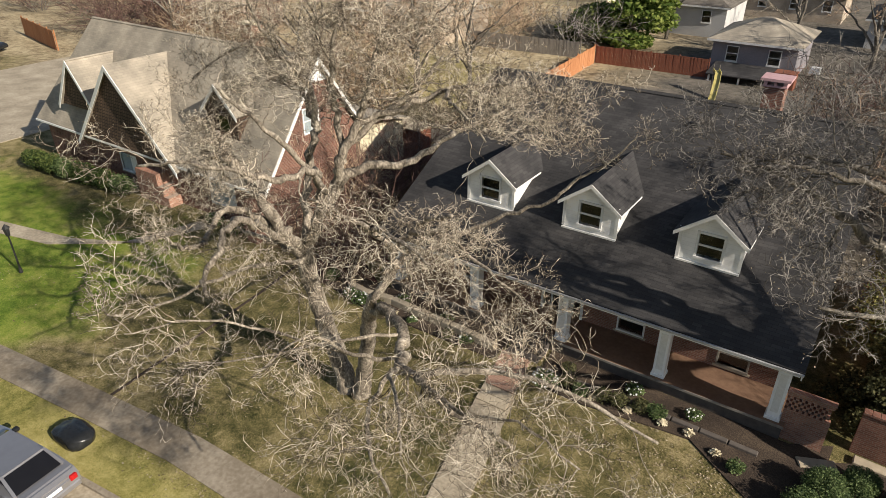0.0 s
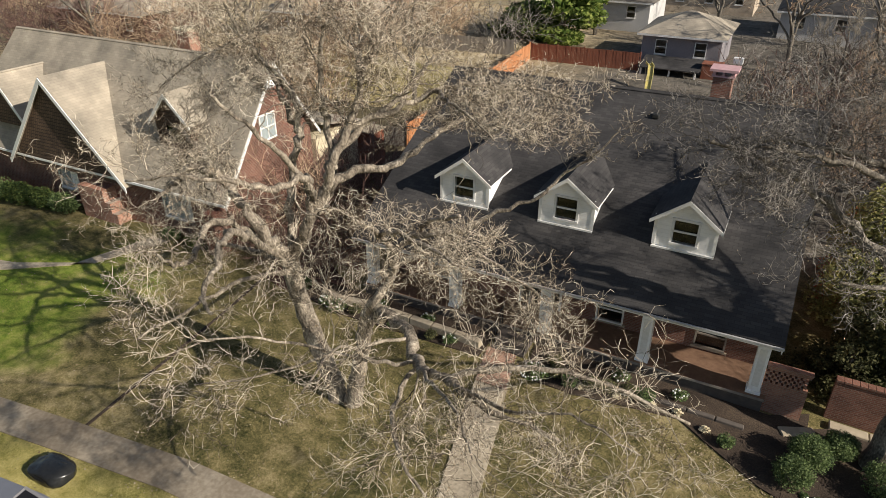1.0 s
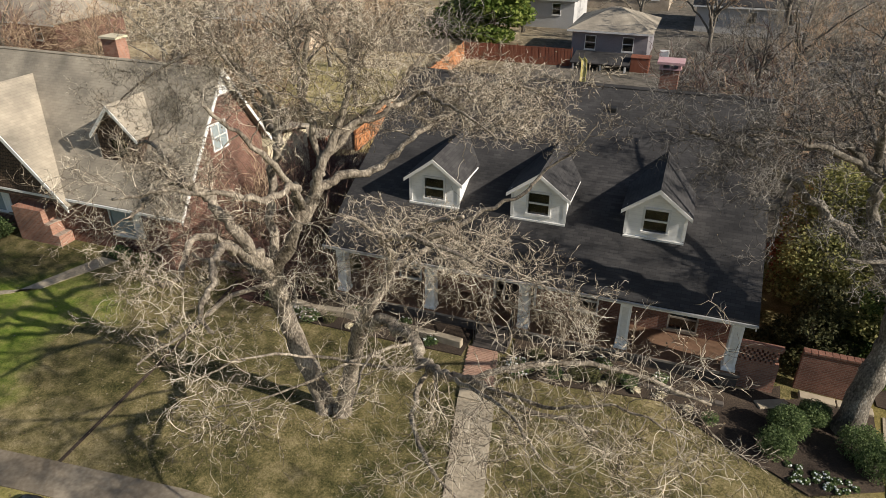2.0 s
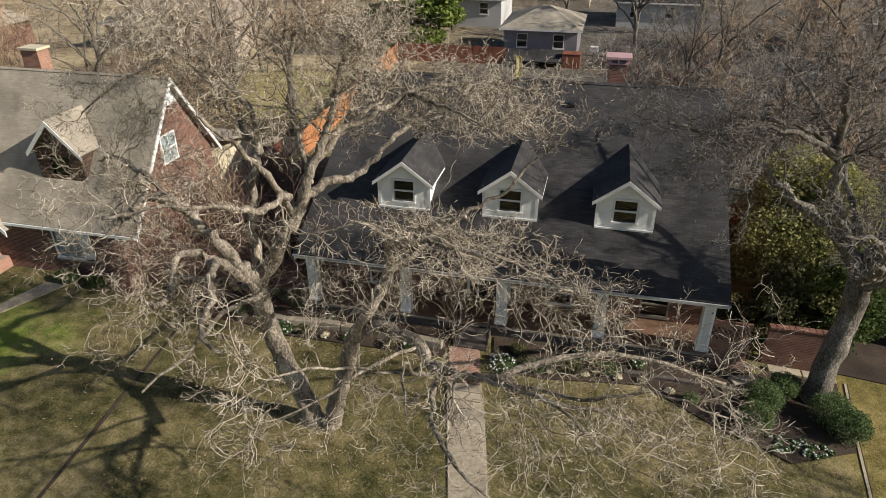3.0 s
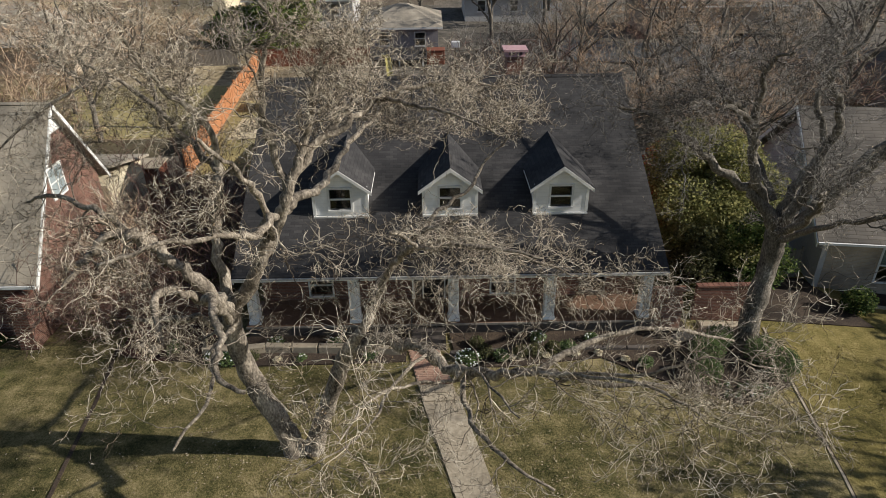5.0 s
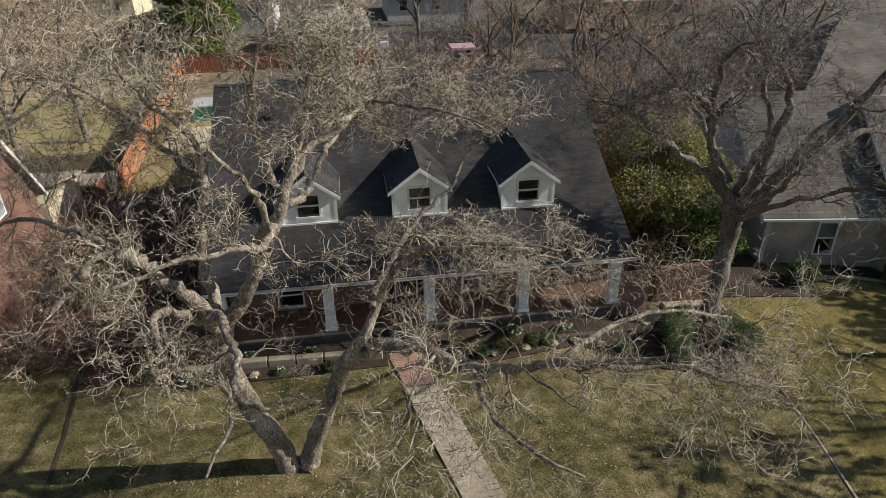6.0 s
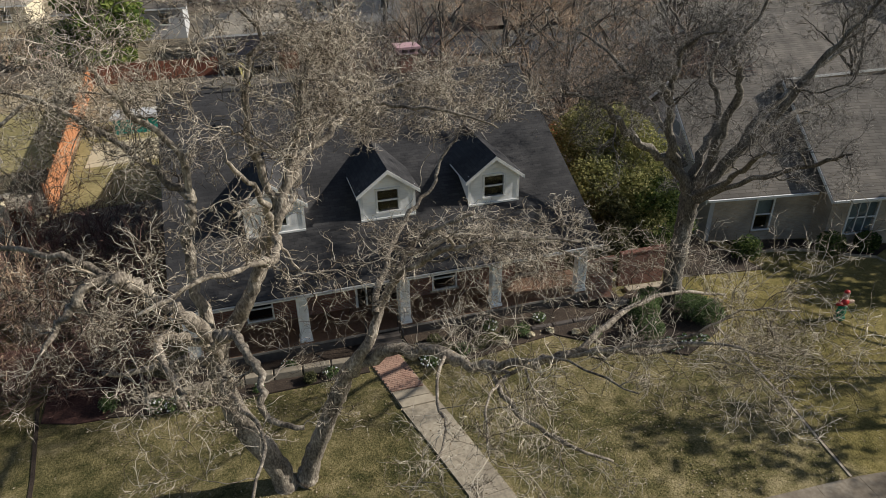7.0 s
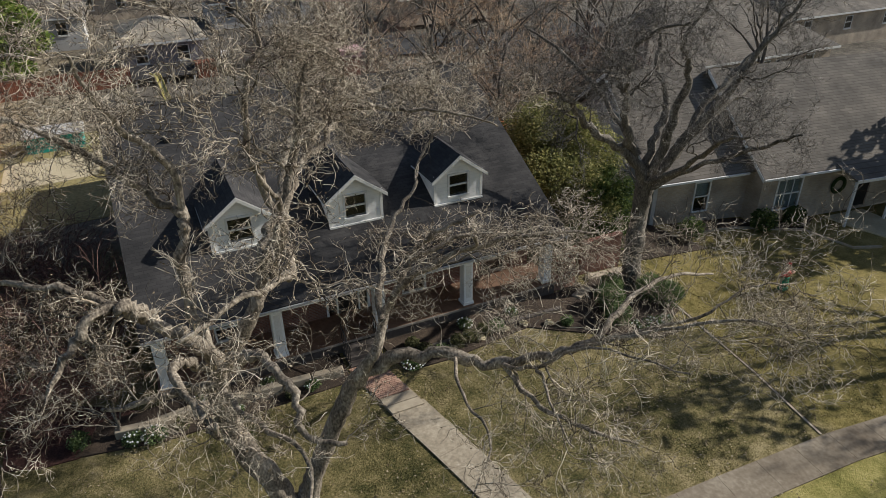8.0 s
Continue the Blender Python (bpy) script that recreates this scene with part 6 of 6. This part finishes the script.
# ---- front garden things ----
def flower_clump(at, r, seed, blooms, label, group="flower clumps in the beds"):
    rng = random.Random(seed)
    t = thing("flower_clump", label, "plant", group, at=at)
    leaf_mass(rng, [((0, 0, r * 0.5), (r, r, r * 0.6)), ((r * 0.4, 0.1, r * 0.4), (r * 0.7, r * 0.7, r * 0.5))], int(500 * r / 0.35), 0.045).object("foliage", M_BOX, t, kind="stuff", smooth=False)
    w = bmesh.new()
    for _ in range(blooms):
        d = rand_dir(rng)
        d.z = abs(d.z)
        bmesh.ops.create_icosphere(w, subdivisions=1, radius=rng.uniform(0.02, 0.042), matrix=Matrix.Translation((d.x * r, d.y * r, r * 0.45 + d.z * r * 0.65)))
    tagged(part("blossom", w, M_PETAL, t), kind="stuff")
    return t


for i, (x, y, r, n) in enumerate([(-7.3, -0.95, 0.32, 16), (-8.9, -2.05, 0.42, 30), (-9.6, -1.9, 0.35, 22), (-4.9, -1.0, 0.3, 12), (-6.1, -1.95, 0.22, 5), (0.45, -2.35, 0.5, 60), (3.4, -0.95, 0.35, 22), (5.6, -1.0, 0.3, 14), (-3.4, -1.9, 0.3, 10)]):
    flower_clump((x, y, gz(x, y) + 0.05), r, 200 + i, n, "low green clump with small white flowers")
for k in range(26):
    rng = random.Random(300 + k)
    x, y = rng.uniform(9.8, 11.9), rng.uniform(-4.35, -3.65)
    flower_clump((x, y, gz(x, y) + 0.05), 0.11, 300 + k, 4, "small white bedding flower in mulch", "white bedding flowers")
for i, (x, y) in enumerate([(2.3, -2.15), (3.6, -2.05), (4.8, -1.95), (5.7, -1.9), (6.7, -2.3), (-7.0, -2.0)]):
    c = thing("ornamental_cabbage", "pale ornamental cabbage in the bed", "plant", "ornamental cabbages", at=(x, y, gz(x, y) + 0.05))
    w, rng = Wood(), random.Random(400 + i)
    for k in range(50):
        a = k * 2.4
        rr = 0.03 + 0.0033 * k
        w.leaf(Vector((math.cos(a) * rr, math.sin(a) * rr, 0.2 - rr * 0.6)), 0.07, rng)
    w.object("rosette", M_CREAM, c, smooth=False)
for i, (x, y, r) in enumerate([(7.4, -2.6, 0.3), (1.2, -1.9, 0.35), (2.6, -1.95, 0.36), (1.8, -2.15, 0.32), (3.2, -1.9, 0.38), (3.9, -1.75, 0.34), (4.5, -1.7, 0.36), (0.9, -1.2, 0.3), (-8.0, -1.9, 0.3), (-11.2, -1.3, 0.4), (-4.2, -2.0, 0.28)]):
    shrub("small_shrub", "small leafy green shrub in the bed", (x, y, gz(x, y)), (r, r, r * 0.8), 500 + i, M_LEAF_O if i % 3 else M_BOX, 900, 0.042, "shrub", "small shrubs in the beds")

strip("planting_bed", [(-13.6, 1.6), (-12.0, 1.4), (-10.7, 0.6), (-9.3, -0.3)], [(-13.5, -1.35), (-12.3, -1.75), (-11.3, -1.8), (-9.4, -1.3)], 0.1, 0.045, M_REDMULCH, "dark reddish mulch bed west of the porch", "flower bed", "structure")
# bare reddish shrub at the west end of the bed
bare_tree("bare_shrub", "leafless reddish-brown shrub with arching twigs", [[(-9.9, -1.4, 0.0, 0.05), (-9.95, -1.35, 0.9, 0.04), (-9.9, -1.3, 1.6, 0.02)]],
          [[(-9.95, -1.38, 0.5, 0.03), (-10.6, -1.1, 1.3, 0.02), (-11.6, -0.8, 1.7, 0.01)], [(-9.95, -1.38, 0.4, 0.03), (-10.8, -0.6, 1.0, 0.02), (-12.2, -0.2, 1.2, 0.01)],
           [(-9.95, -1.38, 0.6, 0.03), (-9.5, -0.9, 1.6, 0.02), (-9.2, -0.7, 2.4, 0.01)], [(-9.95, -1.38, 0.5, 0.03), (-11.0, -1.6, 1.2, 0.02), (-12.4, -1.5, 1.4, 0.01)],
           [(-9.95, -1.38, 0.7, 0.03), (-10.4, -0.2, 1.7, 0.02), (-11.2, 0.4, 2.3, 0.01)]],
          77, dict(OAK, per_metre=3.0, reach=1.2, kids=(3, 4, 3), leaf_share=0.0), twig_m=M_TWIG_R)
# lawn boundary strips
for pts, label in (([(13.3, 0.2), (12.92, -2.4), (12.6, -5.0), (12.25, -8.0), (11.85, -10.6), (11.72, -11.5)], "narrow concrete edging strip between two lawns"),
                   ([(-13.85, -0.4), (-13.3, -4.0), (-12.9, -8.0), (-12.6, -11.9)], "narrow dark edging strip between two lawns")):
    strip("lawn_edging", pts, [(x + 0.09, y) for x, y in pts], 0.12, 0.03, M_CONC if pts[0][0] > 0 else M_MULCH, label, "edging", "structure")
    # shadow line along the edging, drawn as a thin dark strip
    strip("edging_shadow", [(x + 0.092, y) for x, y in pts], [(x + 0.13, y) for x, y in pts], 0.06, 0.026, M_MULCH, "thin dark strip standing in for the shadow line beside the edging", "soil", "structure")
curl = [(18.6, 2.2), (20.4, 2.0), (21.6, 1.85), (22.8, 1.4), (24.0, 0.75), (25.2, 0.1), (25.5, -1.1), (25.8, -2.5), (27.2, -3.1)]
strip("bed_edging", curl, [(x - 0.05, y - 0.13) for x, y in curl], 0.14, 0.1, M_STONE, "wavy pale bed edging before the ranch house", "edging", "structure")
strip("planting_bed", [(18.5, 3.5), (20.4, 3.2), (22.9, 2.7), (23.6, 1.5), (25.6, 1.2), (27.2, 0.9)], [(18.6, 2.3), (20.4, 2.06), (21.6, 1.9), (22.8, 1.45), (24.0, 0.8), (25.2, 0.14)], 0.1, 0.05, M_MULCH, "dark shaded bed before the ranch house", "flower bed", "structure")
strip("ranch_walk", [(27.6, 0.6), (27.9, -1.0), (28.4, -2.6)], [(30.4, 0.3), (30.4, -1.2), (30.6, -2.9)], 0.12, 0.09, M_CREAMC, "pale curved entry walk of the ranch house", "path", "structure")

# inflatable lawn figure
fig = bmesh.new()
for z, r, h, mi in ((0.12, 0.27, 0.14, 0), (0.42, 0.22, 0.26, 0), (0.68, 0.21, 0.12, 0), (0.92, 0.23, 0.2, 1), (1.22, 0.15, 0.17, 2), (1.38, 0.15, 0.06, 2), (1.44, 0.13, 0.09, 1)):
    n0 = len(fig.faces)
    bmesh.ops.create_uvsphere(fig, u_segments=16, v_segments=10, radius=1.0, matrix=Matrix.LocRotScale((18.6, -4.1, gz(18.75, -4.0) + z), None, (r, r * 0.8, h)))
    fig.faces.ensure_lookup_table()
    for f in fig.faces[n0:]:
        f.material_index = mi
for s in (-1, 1):
    n0 = len(fig.faces)
    bmesh.ops.create_uvsphere(fig, u_segments=12, v_segments=8, radius=1.0, matrix=Matrix.LocRotScale((18.6 + s * 0.3, -4.15, gz(18.75, -4.0) + 0.92), None, (0.2, 0.1, 0.09)))
    fig.faces.ensure_lookup_table()
    for f in fig.faces[n0:]:
        f.material_index = 2 if s > 0 else 1
tagged(mesh_ob("inflatable_figure", fig, [M_GREEN_V, M_RED_V, M_SKIN_V], smooth=True), "small inflatable lawn figure, red top and green legs", "lawn ornament")

# black bag on the verge
bag = bmesh.new()
bmesh.ops.create_icosphere(bag, subdivisions=4, radius=1.0)
for v in bag.verts:
    rough = 0.5 - 0.5 * max(-1.0, min(1.0, v.co.x * 1.6))
    k = 1 + 0.10 * noise.noise(v.co * 1.7) + 0.04 * noise.noise(v.co * 4) + 0.16 * rough * max(0.0, v.co.z) * noise.noise(Vector((v.co.x * 4, v.co.y * 10, 3.0)))
    x, y, z = (math.copysign(abs(c) ** 0.72, c) * k for c in v.co)
    v.co = Vector((x * 0.82 - 11.6, y * 0.52 - 13.8, max(-0.02, z * (0.3 - 0.08 * rough) + 0.17) + gz(-11.6, -13.8)))
tagged(mesh_ob("rubbish_bag", bag, M_BLACKPL, smooth=True), "shiny black rubbish bag on the grass verge", "bag")

# lantern on a post in the western lawn
lamp = thing("lamp_post", "black iron lantern on a garden post", "lamp post", at=(-24.2, -9.3, 0))
part("post", round_bar((0, 0, 0), (0, 0, 2.0), 0.05, 0.04), M_IRON, lamp)
part("base", round_bar((0, 0, 0), (0, 0, 0.25), 0.1, 0.07), M_IRON, lamp)
part("lantern", round_bar((0, 0, 2.0), (0, 0, 2.4), 0.10, 0.15, n=6), M_IRON, lamp)
part("cap", round_bar((0, 0, 2.4), (0, 0, 2.6), 0.19, 0.02, n=6), M_IRON, lamp)


# ---- parked cars ----
def car(label, at, heading, paint, length=4.7, width=1.82):
    """A saloon with its nose at +x."""
    c = thing("car", label, "car", at=at)
    c.rotation_euler = (0, 0, heading)
    hl, hw = length / 2, width / 2
    low = [(-hl, 0.42), (-hl + 0.02, 0.82), (-hl + 0.25, 0.98), (-hl + 0.9, 1.02), (hl - 1.35, 0.98), (hl - 0.35, 0.86), (hl, 0.66), (hl, 0.34), (-hl + 0.1, 0.3)]
    bm = extrude([(x, -hw, z) for x, z in low], (0, width, 0))
    bmesh.ops.bevel(bm, geom=bm.edges[:], offset=0.06, segments=2, affect="EDGES")
    part("body", bm, paint, c, smooth=False)
    roof = bmesh.new()
    bmesh.ops.create_cube(roof, size=1.0, matrix=Matrix.LocRotScale((-0.35, 0, 1.40), None, (1.75, width * 0.74, 0.1)))
    bmesh.ops.bevel(roof, geom=roof.edges[:], offset=0.045, segments=3, affect="EDGES")
    part("roof", roof, paint, c)
    part("cabin_glass", extrude([(-hl + 0.62, -hw * 0.86, 0.985), (-1.22, -hw * 0.74, 1.38), (0.5, -hw * 0.74, 1.38), (1.25, -hw * 0.86, 0.97)], (0, 2 * hw * 0.8, 0)), M_CARGLASS, c, "dark tinted windows")
    part("rear_window", sheet([(-hl + 0.55, -hw * 0.82, 1.03), (-hl + 0.55, hw * 0.82, 1.03), (-1.22, hw * 0.70, 1.405), (-1.22, -hw * 0.70, 1.405)], 0.02), M_CARGLASS, c)
    for s in (-1, 1):
        part("tail_light", boxes((-hl - 0.015, -hl + 0.16, s * hw * 0.72 - 0.16 * (s < 0) - 0.0, s * hw * 0.72 + 0.16 * (s > 0) + 0.08, 0.66, 0.86), bevel=0.03), M_TAIL, c)
        part("mirror", boxes((0.75, 0.95, s * (hw + 0.02) - 0.1, s * (hw + 0.02) + 0.1, 0.98, 1.12), bevel=0.04), M_BLACKPL, c)
        part("pillar", beam((-hl + 0.55, s * hw * 0.83, 1.02), (-1.15, s * hw * 0.73, 1.42), 0.09, 0.06), paint, c)
        for x in (-1.4, 1.4):
            w = part("wheel", round_bar((x, s * (hw - 0.2), 0.32), (x, s * (hw + 0.01), 0.32), 0.32, 0.32, n=20), M_RUBBER, c)
            part("rim", round_bar((x, s * (hw + 0.011), 0.32), (x, s * (hw + 0.03), 0.32), 0.2, 0.17, n=16), M_CAR, w)
    part("bumper", boxes((-hl - 0.04, -hl + 0.1, -hw * 0.95, hw * 0.95, 0.36, 0.58), bevel=0.04), paint, c)
    part("number_plate", boxes((-hl - 0.025, -hl - 0.002, -0.26, 0.26, 0.66, 0.78)), M_WHITE, c, "plain white plate")
    return c


car("silver saloon parked at the kerb, dark rear window", (-11.6, -15.9, -0.27), math.pi + 0.1, M_CAR)
car("dark saloon parked on the far driveway", (-76.0, 12.5, 0.05), 0.6, M_BLACKPL)


# ---- pavers of the landing, each laid by itself ----
def paver_field():
    bm = boxes((-0.098, 0.098, -0.046, 0.046, 0.0, 0.05), bevel=0.006)
    me = bpy.data.meshes.new("paver")
    bm.to_mesh(me)
    bm.free()
    me.materials.append(M_PAVER_R)
    rng = random.Random(9)
    rows = 20
    for j in range(rows):
        t = j / rows
        y = -1.5 - 2.08 * t
        xl, xr = -1.86 + (y + 1.42) * -0.2, -0.64 + (y + 1.42) * -0.2
        n = 6
        for k in range(n):
            x = xl + (xr - xl) * (k + 0.5 + (0.25 if j % 2 else -0.25) * 0.5) / n
            o = new("paver", me)
            o.parent = pad
            o.matrix_basis = pose(x, y, gz(x, y) + 0.028 + rng.uniform(0, 0.008), rng.uniform(-1, 1), rng.uniform(-1, 1), rng.uniform(-2, 2))
    for k in range(2):
        y0, y1 = -3.62 - 0.45 * k, -4.04 - 0.45 * k
        sh = -0.2
        bm = sheet([(-1.86 + (y0 + 1.42) * sh, y0, 0.1), (-0.64 + (y0 + 1.42) * sh, y0, 0.1), (-0.64 + (y1 + 1.42) * sh, y1, 0.1), (-1.86 + (y1 + 1.42) * sh, y1, 0.1)], 0.08)
        part("threshold_slab", bm, M_STONE, pad)


paver_field()


# ---- fallen leaves on the lawns ----
def litter(name, label, area, count, seed, material, low, high):
    """Curled dead leaves strewn over an area (x0, x1, y0, y1), thicker in drifts."""
    rng = random.Random(seed)
    w = Wood()
    x0, x1, y0, y1 = area
    while len(w.f) < count:
        x, y = rng.uniform(x0, x1), rng.uniform(y0, y1)
        if noise.noise(Vector((x * 0.45, y * 0.45, seed))) + 0.35 < rng.random() * 0.9:
            continue
        a, r = rng.uniform(0, 6.28), rng.uniform(low, high)
        u, v = Vector((math.cos(a) * r, math.sin(a) * r, rng.uniform(-0.3, 0.3) * r)), Vector((-math.sin(a) * r * 0.6, math.cos(a) * r * 0.6, rng.uniform(-0.3, 0.3) * r))
        p, i = Vector((x, y, ground_z(x, y) + 0.03)), len(w.v)
        w.v += [p - u, p + v, p + u, p - v]
        w.f.append((i, i + 1, i + 2, i + 3))
    ob = w.object(name, material, label=label, kind="stuff", smooth=False)
    return tagged(ob, label, "leaves", kind="stuff")


litter("fallen_leaves", "pale dry leaves strewn on the front lawn", (-11.5, 11.5, -13.9, -2.0), 3400, 71, M_LITTER, 0.025, 0.05)
litter("fallen_leaves", "pale dry leaves strewn on the neighbouring lawn", (-30.0, -11.5, -16.0, -2.5), 900, 72, M_LITTER, 0.025, 0.05)
litter("fallen_leaves", "pale dry leaves strewn on the golden lawn", (12.6, 26.0, -16.0, -1.0), 900, 73, M_LITTER, 0.025, 0.05)
litter("fallen_leaves", "brown dry leaves strewn in the flower bed", (-0.2, 9.4, -4.2, -0.5), 1100, 74, M_LITTER, 0.025, 0.05)


def on_paving(x, y):
    """Whether a plan point lies on the front walk, its landing, a bed or the street side."""
    mid = -0.62 + (-4.4 - y) * 0.235 if y < -4.4 else -0.62 + (-4.4 - y) * 0.2
    if abs(x - mid) < 0.72 or y < street_edge(x) + 3.0 + 0.02:
        return True
    if -11.0 < x < 9.8:
        return y > (-2.3 if x < 6.0 else -2.3 - 0.55 * (x - 6.0))
    return 9.8 <= x < 12.7 and y > -4.4


def grass_blades(count, seed):
    """Short uneven blades over the three front lawns."""
    rng = random.Random(seed)
    w = Wood()
    while len(w.f) < count:
        x, y = rng.uniform(-17.0, 19.0), rng.uniform(-12.6, -1.0)
        if on_paving(x, y):
            continue
        a, h = rng.uniform(0, 6.28), rng.uniform(0.02, 0.045)
        lean = Vector((math.cos(a) * 0.6, math.sin(a) * 0.6, 1.0)) * h
        side = Vector((-math.sin(a), math.cos(a), 0.0)) * rng.uniform(0.009, 0.018)
        p, i = Vector((x, y, ground_z(x, y) - 0.005)), len(w.v)
        w.v += [p - side, p + side, p + lean]
        w.f.append((i, i + 1, i + 2))
    return tagged(w.object("grass_blades", M_GRASS, kind="stuff", smooth=False), "short uneven winter grass blades", "grass", kind="stuff")


grass_blades(90000, 75)
